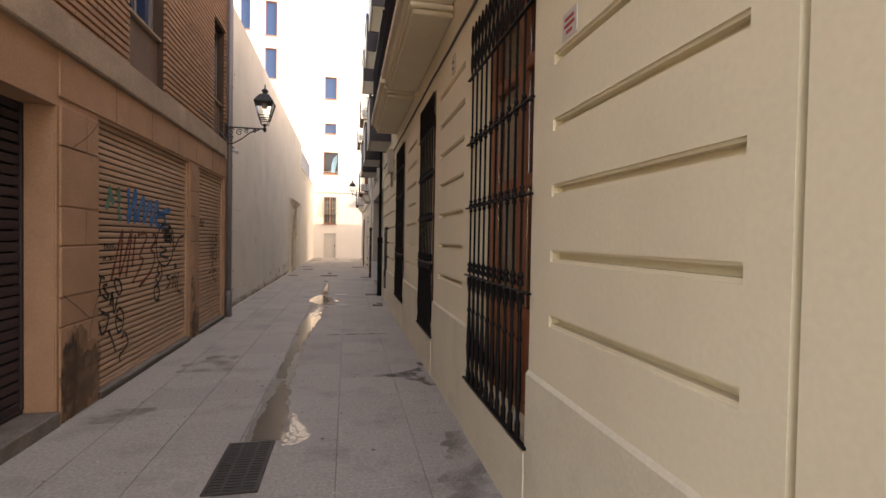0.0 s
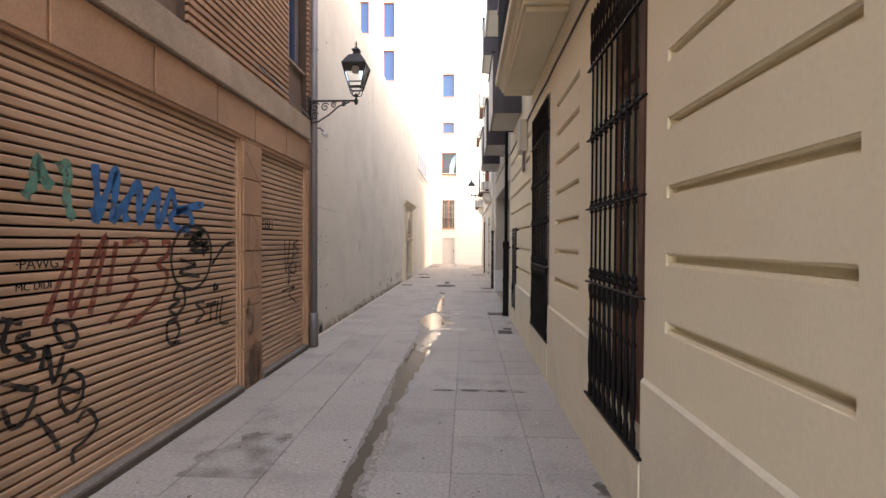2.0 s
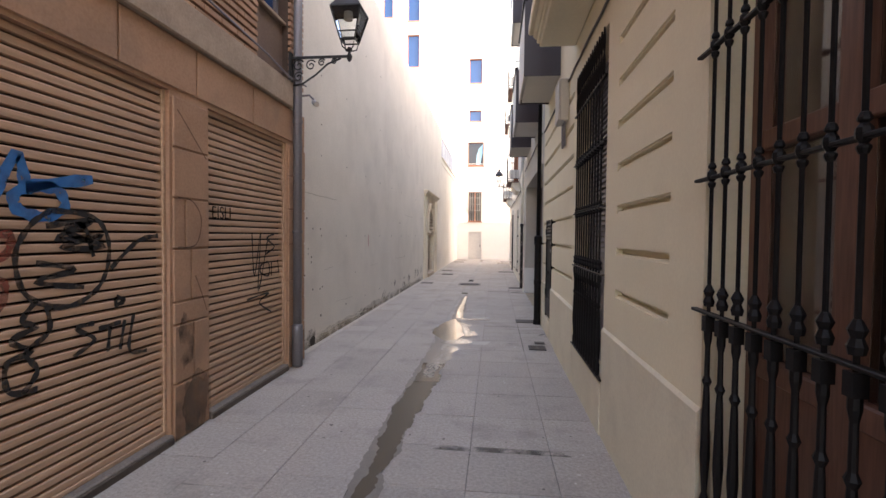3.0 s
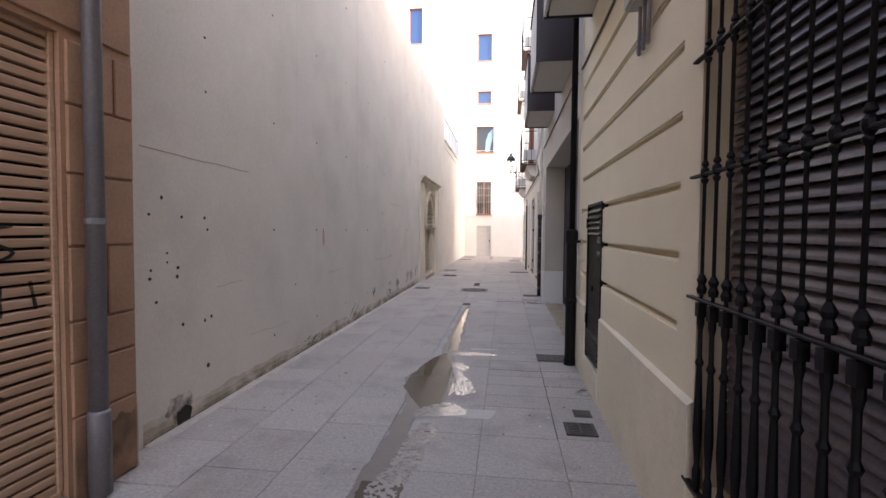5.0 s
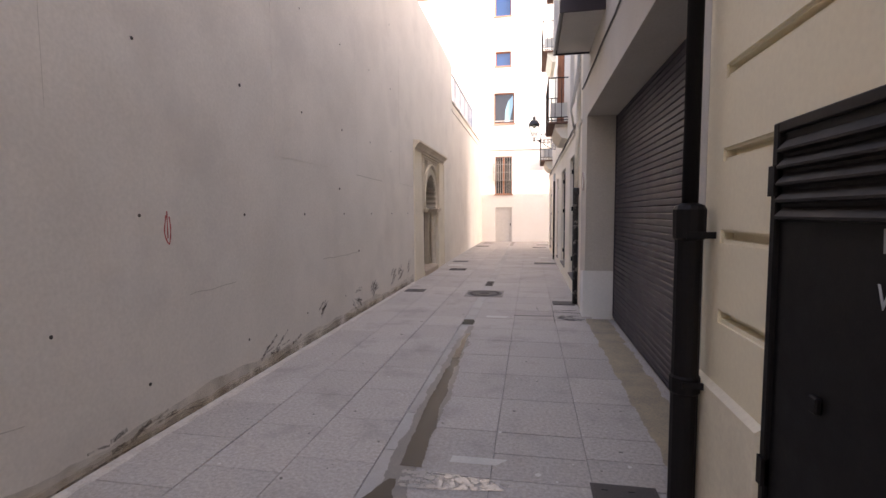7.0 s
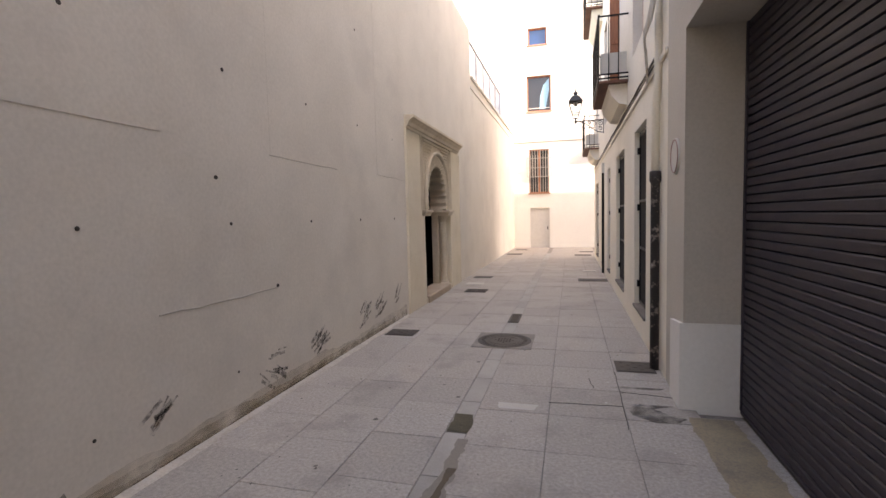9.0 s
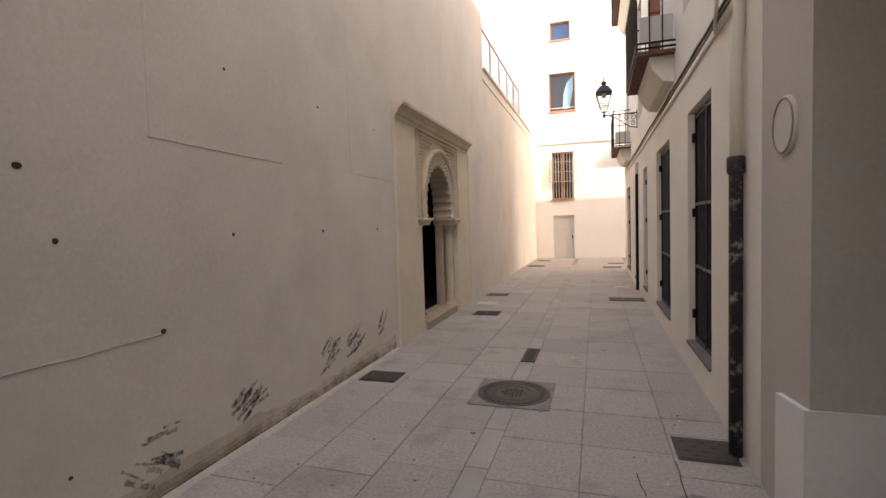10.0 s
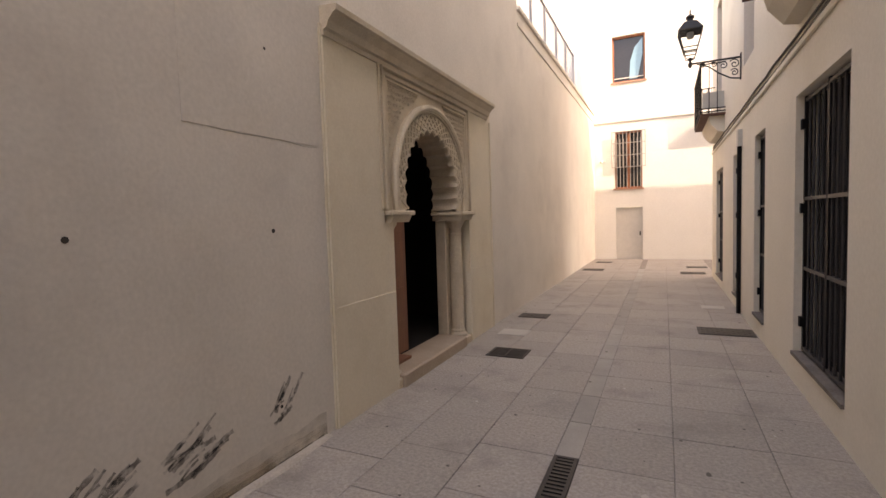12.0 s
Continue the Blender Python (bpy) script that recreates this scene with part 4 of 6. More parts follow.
for sg in (-1, 1):
    for k in range(44):
        z = 1.74 + k * 0.028
        box(bm, CX, CX + 0.02, PC + sg * 1.01 - 0.009, PC + sg * 1.01 + 0.009, z, z + 0.016)
for k in range(72):
    y = PC - 1.0 + k * 0.028
    box(bm, CX, CX + 0.02, y, y + 0.016, 2.955, 2.973)
tagged(onto("bead_row", bm, M_STONE), kind="stuff")
# cornice
bm = bmesh.new()
prism(bm, [(CX - 0.05, 3.02), (CX + 0.03, 3.02), (CX + 0.035, 3.06), (CX + 0.06, 3.07), (CX + 0.08, 3.12), (CX + 0.13, 3.17), (CX + 0.155, 3.18), (CX + 0.16, 3.22), (CX - 0.05, 3.24)], "y", 21.33, 24.95)
onto("cornice", bm, M_STONE)
# imposts, columns, bases, jambs
for sg in (-1, 1):
    yc = PC + sg * 0.83
    bm = bmesh.new()
    box(bm, CX - 0.34, CX + 0.10, yc - 0.22, yc + 0.22, 1.665, 1.71, bevel=0.008)
    prism(bm, [(CX - 0.34, 1.60), (CX + 0.05, 1.60), (CX + 0.085, 1.664), (CX - 0.34, 1.664)], "y", yc - 0.17, yc + 0.17)
    onto("impost", bm, M_STONE)
    bm = bmesh.new()
    lathe(bm, [(0.075, 1.40), (0.08, 1.43), (0.07, 1.45), (0.075, 1.50), (0.12, 1.58), (0.125, 1.60)], CX - 0.115, yc + sg * 0.03, 12)
    onto("capital", bm, M_STONE)
    bm = bmesh.new()
    lathe(bm, [(0.082, 0.20), (0.08, 0.9), (0.072, 1.40)], CX - 0.115, yc + sg * 0.03, 14)
    onto("column", bm, M_STONE)
    bm = bmesh.new()
    box(bm, CX - 0.235, CX + 0.03, yc - 0.10 if sg < 0 else yc - 0.09, yc + 0.14, -0.03, 0.10, bevel=0.012)
    lathe(bm, [(0.115, 0.10), (0.118, 0.13), (0.09, 0.16), (0.095, 0.18), (0.083, 0.20)], CX - 0.115, yc + sg * 0.03, 14)
    onto("column_base", bm, M_STONE)
    bm = bmesh.new()
    box(bm, CX - 0.34, CX - 0.20, min(yc - sg * 0.10, yc + sg * 0.26), max(yc - sg * 0.10, yc + sg * 0.26), -0.03, 1.60, bevel=0.01)
    onto("jamb", bm, M_STONE)
bm = bmesh.new()
box(bm, CX - 0.34, CX + 0.06, PC - 0.86, PC + 0.74, -0.03, 0.13, bevel=0.015)
onto("threshold_step", bm, mat("worn_step", (0.44, 0.35, 0.27), (0.33, 0.26, 0.19), 3, 60, 0.75, 0.3))
# closed leaf, and a room whose darkness is put into near-black walls
bm = bmesh.new()
box(bm, CX - 0.40, CX - 0.35, PC - 0.95, PC - 0.05, 0.13, 2.7, bevel=0.004)
onto("door_leaf", bm, M_LEAF, "red-brown wooden door leaf")
for z in (0.5, 1.0, 1.5):
    bm = bmesh.new()
    box(bm, CX - 0.352, CX - 0.34, PC - 0.75, PC - 0.12, z, z + 0.38, bevel=0.006)
    onto("door_panel", bm, M_LEAF)
bm = bmesh.new()
box(bm, CX - 0.34, CX - 0.15, PC - 0.7, PC - 0.35, 0.131, 0.16)
onto("door_wedge", bm, M_LEAF)
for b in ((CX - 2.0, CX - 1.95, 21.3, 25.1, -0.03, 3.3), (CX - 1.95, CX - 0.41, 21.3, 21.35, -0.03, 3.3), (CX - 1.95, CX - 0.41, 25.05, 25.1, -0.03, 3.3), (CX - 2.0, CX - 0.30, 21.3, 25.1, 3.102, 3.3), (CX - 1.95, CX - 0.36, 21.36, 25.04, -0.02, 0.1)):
    under(boxpart("vestibule_wall", None, M_UNLIT, *b), portal)
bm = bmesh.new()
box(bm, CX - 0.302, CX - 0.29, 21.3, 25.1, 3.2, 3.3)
onto("vestibule_wall", bm, M_UNLIT)

# coping and fence on the lower wall
low = bpy.data.objects["wall_west_low"]
boxpart("coping", low, M_CONCRETE, CX - 0.34, CX + 0.045, 26.76, 36.79, 5.252, 5.33, bevel=0.01)
boxpart("string", low, M_CONCRETE, CX - 0.02, CX + 0.02, 26.76, 36.79, 4.98, 5.04, bevel=0.006)
fence = thing("roof_fence", "grey steel frame fence with wire mesh on the low wall", "fence", at=(CX - 0.1, 30, 5.33))
M_FENCE = plain("grey_steel", (0.34, 0.34, 0.35), 0.5)
for k in range(6):
    y = -3.1 + k * 1.25
    boxpart("post", fence, M_FENCE, -0.025, 0.025, y - 0.025, y + 0.025, 0, 1.05)
for z in (0.04, 1.01):
    boxpart("rail", fence, M_FENCE, -0.02, 0.02, -3.12, 3.17, z, z + 0.04)
bm = bmesh.new()
for k in range(78):
    y = -3.1 + k * 0.08
    box(bm, -0.003, 0.003, y - 0.003, y + 0.003, 0.08, 1.01)
tagged(part("mesh_wire", bm, M_FENCE, fence), kind="stuff")
bm = bmesh.new()
prism(bm, [(33.3, 5.3), (36.7, 5.3), (36.7, 6.2), (35.6, 6.25), (35.1, 6.9), (34.6, 6.5), (34.0, 6.75), (33.5, 6.0)], "x", CX - 0.3, CX - 0.05)
tagged(finish("parapet_gable", bm, M_WHITE), "white rendered uneven parapet behind the fence", "parapet")

# ---- barred windows ----
KNOT = [(0.74 * a, b) for a, b in [(0.009, -0.05), (0.014, -0.048), (0.021, -0.036), (0.021, -0.030), (0.012, -0.024), (0.024, -0.012), (0.026, 0.0), (0.024, 0.012), (0.012, 0.024), (0.021, 0.030), (0.021, 0.036), (0.014, 0.048), (0.009, 0.05)]]


def barred_window(y0, y1, wood, blind, label):
    w = y1 - y0
    ob = thing("barred_window", label, "window", "barred windows", at=(RX, (y0 + y1) / 2, 0.42))
    h, top = w / 2, 2.86
    gx = -0.02
    # iron grille
    nbar = max(8, round(w / 0.128))
    grille = boxpart("grille", ob, M_IRON, gx - 0.016, gx + 0.016, -h - 0.03, h + 0.03, 0.02, 0.036, bevel=0.003)
    bm = bmesh.new()
    lathe(bm, [(0.008, 0.85), (0.008, 2.43)], 0, 0, 6)
    for z in (1.42, 1.93):
        lathe(bm, [(r, z + dz) for r, dz in KNOT], 0, 0, 8)
    lathe(bm, [(0.018, 0.90), (0.022, 0.92), (0.014, 0.94), (0.022, 0.96), (0.009, 0.985)], 0, 0, 8)
    bar = finish("bar", bm, M_IRON)
    bm = bmesh.new()
    lathe(bm, [(0.014, 0.03), (0.018, 0.05), (0.018, 0.12), (0.011, 0.15), (0.020, 0.30), (0.013, 0.55), (0.011, 0.58), (0.019, 0.60), (0.011, 0.62), (0.010, 0.74), (0.016, 0.77), (0.016, 0.80)], 0, 0, 8)
    box(bm, -0.018, 0.018, -0.018, 0.018, 0.80, 0.86)
    bal = finish("baluster", bm, M_IRON)
    for k in range(nbar):
        y = -h + 0.1 + (w - 0.2) * k / (nbar - 1)
        for n, src in (("bar", bar), ("baluster", bal)):
            o = src if k == 0 else new(n, src.data)
            o.parent, o.location = grille, (gx, y, 0)
    for z, e in ((0.865, 0.04), (1.405, 0.04), (1.92, 0.04), (2.44, 0.03)):
        boxpart("cross_rail", grille, M_IRON, gx - 0.013, gx + 0.013, -h - e, h + e, z, z + 0.013, bevel=0.003)
    # wavy lattice at the top
    bm = bmesh.new()
    n = 14
    for k in range(n):
        for sg in (-1, 1):
            y = -h + 0.02 + (w - 0.04) * (k + 0.5) / n
            tube(bm, [(gx, y + sg * 0.028 * math.sin(q * math.pi / 3), 2.46 + 0.065 * q) for q in range(7)], 0.007, 4)
    part("lattice", bm, M_IRON, grille, "wavy iron lattice")
    # joinery
    x0 = 0.17
    # near-black sheet paints the unlit room behind the joinery
    boxpart("backing", ob, M_UNLIT, x0 + 0.10, x0 + 0.11, -h, h, 0, top)
    sash = boxpart("sash", ob, wood, x0, x0 + 0.08, -0.05, 0.05, 0, top, bevel=0.008)
    for b in ((-h, -h + 0.07), (h - 0.07, h)):
        boxpart("frame_post", ob, wood, x0, x0 + 0.08, b[0], b[1], 0, top, bevel=0.008)
    for z in (0.0, 0.62, 1.52, 2.3, top - 0.07):
        for a, b in ((-h + 0.071, -0.051), (0.051, h - 0.071)):
            boxpart("frame_rail", sash, wood, x0 + 0.008, x0 + 0.07, a, b, z, z + 0.08, bevel=0.006)
    for a, b in ((-h + 0.071, -0.051), (0.051, h - 0.071)):
        boxpart("panel", ob, wood, x0 + 0.02, x0 + 0.05, a, b, 0.081, 0.619, bevel=0.004)
        boxpart("inner_shutter", ob, wood, x0 + 0.075, x0 + 0.09, a + 0.02, b - 0.02, 0.7, top - 0.08)
        for z0, z1 in ((0.701, 1.519), (1.601, 2.299), (2.381, top - 0.071)):
            g = boxpart("glass_pane", sash, M_GLASS, x0 + 0.045, x0 + 0.05, a, b, z0, z1)
            g.visible_shadow = False
    if blind:
        bm = bmesh.new()
        prism(bm, [(-0.016, 0.0), (0.012, 0.006), (0.02, 0.03), (0.008, 0.043), (-0.012, 0.012)], "y", -h + 0.03, h - 0.03)
        s = finish("blind_slat", bm, M_DARKWOOD)
        for k in range(55):
            o = s if k == 0 else new("blind_slat", s.data)
            o.parent, o.location = ob, (x0 - 0.04, 0, 0.03 + k * 0.05)
    return ob


barred_window(*WIN[0], M_WOOD, False, "tall red-brown wooden window behind a black turned-iron grille")
barred_window(*WIN[1], M_BROWNWOOD, False, "tall brown wooden window behind a black turned-iron grille")
barred_window(*WIN[2], M_DARKWOOD, True, "tall window with a dark slatted blind behind black bars")

# ---- meter door, boxes, pipes ----
md = thing("meter_door", "black metal cabinet door with louvres and white marker scrawl", "cabinet door", at=(RX, 12.16, 0.27))
boxpart("door_leaf", md, M_IRON, 0.005, 0.03, -0.35, 0.35, 0.02, 1.57, bevel=0.004)
for b in ((-0.37, -0.335), (0.335, 0.37)):
    boxpart("frame", md, M_IRON, -0.012, 0.05, b[0], b[1], 0, 1.59, bevel=0.004)
boxpart("frame", md, M_IRON, -0.012, 0.05, -0.334, 0.334, 1.555, 1.59, bevel=0.004)
for z0, n in ((1.27, 5), (0.05, 5)):
    for k in range(n):
        bm = bmesh.new()
        prism(bm, [(0.006, 0), (-0.022, 0.006), (-0.022, 0.014), (0.006, 0.045)], "y", -0.32, 0.32)
        s = part("louvre", bm, M_IRON, md)
        s.location.z = z0 + k * 0.054
boxpart("handle", md, M_IRON, -0.012, 0.006, 0.06, 0.10, 0.72, 0.77, bevel=0.004)
for z in (0.35, 1.35):
    boxpart("hinge", md, M_IRON, -0.02, 0.006, 0.335, 0.375, z, z + 0.1)
M_CHALK = spray("white_marker", (0.55, 0.55, 0.55), 0.75)
lettering("marker_scrawl", "KTK", "white marker letters on the black cabinet door", (RX + 0.001, 12.02, 1.47), (90, -3, -90), 0.085, M_CHALK)
lettering("marker_scrawl", "WYS", "white marker letters on the black cabinet door", (RX + 0.001, 12.03, 1.34), (90, 4, -90), 0.085, M_CHALK)

meter = thing("meter_box", "grey electrical box fixed to the wall", "electrical box", at=(RX, 10.45, 3.0))
boxpart("case", meter, M_SOFFIT, -0.11, 0.0, -0.18, 0.18, 0, 0.5, bevel=0.01)
boxpart("lid", meter, M_SOFFIT, -0.125, -0.111, -0.17, 0.17, 0.01, 0.49, bevel=0.004)
bm = bmesh.new()
for y in (-0.1, 0.0, 0.1):
    tube(bm, [(-0.04, y, 0.0), (-0.04, y, -0.15), (-0.03, y + 0.05, -0.28), (-0.02, y + 0.12, -0.2)], 0.012, 6)
part("cable", bm, M_METAL, meter)

bk = thing("rain_pipe", "black cast-iron rain pipe with a wide sleeve at its foot", "drain pipe", "rain pipes", at=(RX - 0.09, 13.10, 0))
bm = bmesh.new()
lathe(bm, [(0.036, 1.6), (0.036, 9.3)], 0, 0, 12)
part("upper_pipe", bm, M_IRON, bk, smooth=True)
bm = bmesh.new()
lathe(bm, [(0.07, 0.0), (0.068, 0.08), (0.06, 0.09), (0.06, 0.72), (0.068, 0.73), (0.068, 0.8), (0.06, 0.81), (0.06, 1.44), (0.07, 1.45), (0.072, 1.58), (0.06, 1.6), (0.036, 1.61)], 0, 0, 14)
part("sleeve", bm, M_IRON, bk)
for z in (0.76, 1.45):
    boxpart("clamp", bk, M_IRON, -0.03, 0.09, -0.075, -0.06, z, z + 0.03)

wp = thing("rain_pipe", "white plastic downpipe entering a chipped black iron foot", "drain pipe", "rain pipes", at=(RX - 0.05, 19.08, 0))
bm = bmesh.new()
lathe(bm, [(0.043, 0.0), (0.042, 1.86), (0.055, 1.88), (0.055, 1.97), (0.045, 1.98)], 0, 0, 14)
part("iron_foot", bm, mat("chipped_black", (0.03, 0.025, 0.025), (0.02, 0.016, 0.016), 6, 60, 0.5, 0.2, dirt=(0.62, 0.56, 0.52), dirt_scale=14, dirt_amount=0.9), wp, smooth=True)
bm = bmesh.new()
tube(bm, [(0, 0, 1.95), (0, 0.0, 2.6), (0.02, 0.0, 2.9), (0.02, 0, 9.3)], 0.038, 12)
part("upper_pipe", bm, M_ROW, wp, smooth=True)

sign = thing("oval_plaque", "small oval enamel plaque with a thin ring", "plaque", at=(RX, 18.38, 2.04))
bm = bmesh.new()
lathe(bm, [(0.15, 0.0), (0.15, 0.012), (0.14, 0.016)], 0, 0, 24)
bmesh.ops.rotate(bm, cent=(0, 0, 0), matrix=Matrix.Rotation(-math.pi / 2, 3, "Y"), verts=bm.verts)
part("plate", bm, M_SOFFIT, sign)
bm = bmesh.new()
tube(bm, [(-0.017, 0.135 * math.cos(k * math.pi / 12), 0.135 * math.sin(k * math.pi / 12)) for k in range(25)], 0.006, 6)
part("ring", bm, plain("plaque_ring", (0.35, 0.2, 0.17), 0.5), sign)
pl = thing("house_plaque", "small white sticker with red lettering on the cream wall", "sticker", at=(RX, 2.05, 2.56))
boxpart("plate", pl, M_SOFFIT, -0.004, 0.0, -0.07, 0.07, -0.05, 0.07)
for k, wd in enumerate((0.09, 0.1, 0.06)):
    boxpart("text_bar", pl, plain("sticker_red", (0.45, 0.06, 0.05), 0.6), -0.006, -0.004, -wd / 2, wd / 2, 0.03 - k * 0.03, 0.045 - k * 0.03)
nm = thing("house_number", "small dark house number tile on the cream wall", "house number", at=(RX, 4.47, 3.24))
boxpart("tile", nm, M_STONE, -0.012, 0.0, -0.06, 0.06, -0.09, 0.09, bevel=0.004)
for k in range(2):
    boxpart("numeral_bar", nm, M_IRON, -0.014, -0.0121, -0.03, 0.03, -0.05 + 0.06 * k, -0.03 + 0.06 * k)

# cables along the right wall
for y0, y1, z, r, nn in ((0.0, 13.1, 3.46, 0.012, 40), (13.4, 18.7, 3.5, 0.01, 16), (19.3, 31.7, 3.08, 0.014, 30), (19.3, 31.7, 3.15, 0.012, 30)):
    cb = thing("wall_cable", "thin dark cable clipped along the facade", "cable", "facade cables", at=(RX - 0.012, (y0 + y1) / 2, z))
    bm = bmesh.new()
    rr = random.Random(int(z * 100))
    tube(bm, [(0, -(y1 - y0) / 2 + (y1 - y0) * k / nn, rr.uniform(-0.012, 0.012)) for k in range(nn + 1)], r, 6)
    part("wire", bm, plain("cable_grey", (0.11, 0.095, 0.08), 0.6), cb)
under(boxpart("string_course", None, M_ROW, RX - 0.025, RX, 18.76, 31.89, 3.0, 3.06, bevel=0.008), row)
cl = thing("cable_tangle", "tangle of pale cables looped round the downpipe", "cable", at=(RX - 0.1, 19.1, 3.2))
bm = bmesh.new()
rr = random.Random(3)
for k in range(7):
    tube(bm, [(0.06, 0.6, -0.1 - 0.02 * k), (0.0, 0.25, -0.05 + rr.uniform(-0.1, 0.1)), (-0.05, 0.05, 0.05 + rr.uniform(-0.1, 0.1)), (-0.02, -0.15, 0.25 + rr.uniform(-0.1, 0.1)), (0.06, -0.3, 0.5 + 0.1 * k)], 0.01, 6)
part("wires", bm, M_SOFFIT, cl)

# ---- balconies ----
def stone_balcony(y0, y1):
    ob = thing("stone_balcony", "cream moulded stone balcony with black iron railing", "balcony", "stone balconies", at=(RX, (y0 + y1) / 2, 3.72))
    h = (y1 - y0) / 2
    def slab(name, out, z0, z1, inset, bev=0.012):
        boxpart(name, ob, M_CREAM, -out, -0.001, -h + inset, h - inset, z0, z1, bevel=bev)
    slab("soffit", 0.40, 0.0, 0.05, 0.10)
    slab("moulding", 0.43, 0.052, 0.10, 0.06)
    slab("moulding", 0.47, 0.102, 0.17, 0.03, 0.03)
    slab("slab", 0.52, 0.172, 0.28, 0.0)
    rail = boxpart("railing", ob, M_IRON, -0.50, -0.46, -h + 0.02, h - 0.02, 1.22, 1.26)
    boxpart("bottom_rail", ob, M_IRON, -0.50, -0.46, -h + 0.02, h - 0.02, 0.34, 0.36)
    bm = bmesh.new()
    lathe(bm, [(0.009, 0.29), (0.009, 0.7), (0.02, 0.74), (0.009, 0.78), (0.009, 1.22)], 0, 0, 6)
    b0 = finish("baluster", bm, M_IRON)
    n = int((y1 - y0) / 0.12)
    pts = [(-0.48, -h + 0.04 + (2 * h - 0.08) * k / n) for k in range(n + 1)] + [(-0.48 + 0.12 * k, s * (h - 0.04)) for k in (1, 2, 3) for s in (-1, 1)]
    for k, p in enumerate(pts):
        o = b0 if k == 0 else new("baluster", b0.data)
        o.parent, o.location = rail, (*p, 0)
    for s in (-1, 1):
        boxpart("side_rail", ob, M_IRON, -0.46, 0, s * (h - 0.04) - 0.015, s * (h - 0.04) + 0.015, 1.22, 1.25)


stone_balcony(4.45, 7.05)
stone_balcony(7.2, 9.97)
stone_balcony(1.4, 4.1)

M_BALC = plain("dark_violet_panel", (0.03, 0.02, 0.024), 0.5)
for z in (3.83, 6.9):
    for y0, y1 in ((11.1, 12.55), (13.8, 15.3), (16.42, 17.93)):
        ob = thing("box_balcony", "boxy balcony with dark side panels and pale soffit", "balcony", "box balconies", at=(RX, (y0 + y1) / 2, z))
        h = (y1 - y0) / 2
        boxpart("soffit", ob, M_SOFFIT, -0.45, -0.001, -h + 0.03, h - 0.03, 0.0, 0.05)
        boxpart("slab", ob, M_SOFFIT, -0.46, -0.001, -h + 0.02, h - 0.02, 0.052, 0.14)
        for s in (-1, 1):
            boxpart("side_panel", ob, M_BALC, -0.50, -0.001, min(s * h, s * (h - 0.018)), max(s * h, s * (h - 0.018)), -0.02, 1.0)
        boxpart("front_panel", ob, M_SOFFIT, -0.50, -0.47, -h + 0.02, h - 0.02, -0.005, 0.98)
        boxpart("handrail", ob, M_IRON, -0.52, -0.46, -h, h, 1.001, 1.04)


def iron_balcony(y0, y1, z, out=0.42, label="small iron balcony on a pale corbel with terracotta underside"):
    ob = thing("iron_balcony", label, "balcony", "iron balconies", at=(RX, (y0 + y1) / 2, z))
    h = (y1 - y0) / 2
    bm = bmesh.new()
    prism(bm, [(0, -0.32), (-0.12, -0.30), (-0.24, -0.15), (-0.27, -0.05), (-0.27, 0.0), (0, 0.0)], "y", -h + 0.12, h - 0.12)
    part("corbel", bm, M_ROW, ob)
    m = mat("terracotta_soffit", (0.20, 0.095, 0.065), (0.12, 0.06, 0.045), 6, 60, 0.85, 0.2) if "terracotta_soffit" not in bpy.data.materials else bpy.data.materials["terracotta_soffit"]
    n = max(3, int((y1 - y0) / 0.3))
    for k in range(n):
        a = -h + 2 * h * k / n
        boxpart("floor_tile", ob, m, -out, 0, a + 0.006, a + 2 * h / n - 0.006, 0.002, 0.04)
    for zz in (0.06, 0.12, 0.98):
        boxpart("rail", ob, M_IRON, -out - 0.012, -out + 0.012, -h, h, zz, zz + 0.02)
        for s in (-1, 1):
            boxpart("side_rail", ob, M_IRON, -out + 0.013, 0, s * h - 0.01, s * h + 0.01, zz, zz + 0.02)
    rail = boxpart("railing", ob, M_IRON, -out - 0.016, -out + 0.016, -h, h, 1.001, 1.02)
    bm = bmesh.new()
    box(bm, -0.007, 0.007, -0.007, 0.007, 0.04, 0.98)
    b0 = finish("bar", bm, M_IRON)
    n = int((y1 - y0) / 0.13)
    pts = [(-out, -h + 2 * h * k / n) for k in range(n + 1)] + [(-out + 0.14 * k, s * h) for k in (1, 2) for s in (-1, 1)]
    for k, p in enumerate(pts):
        o = b0 if k == 0 else new("bar", b0.data)
        o.parent, o.location = rail, (*p, 0)
    boxpart("cloth_screen", ob, M_SOFFIT, -out + 0.03, -0.02, -h + 0.03, -h + 0.04, 0.14, 0.45)
    return ob


iron_balcony(21.8, 23.75, 3.55)
iron_balcony(29.2, 31.3, 3.5)
iron_balcony(27.5, 29.9, 6.95)
iron_balcony(22.0, 23.8, 6.95)
# doors behind the balconies
UP = [(20.3, 21.3, 3.75, 6.1), (23.2, 24.2, 3.75, 6.1), (26.0, 26.9, 3.75, 6.1), (29.9, 30.8, 3.75, 6.1)]
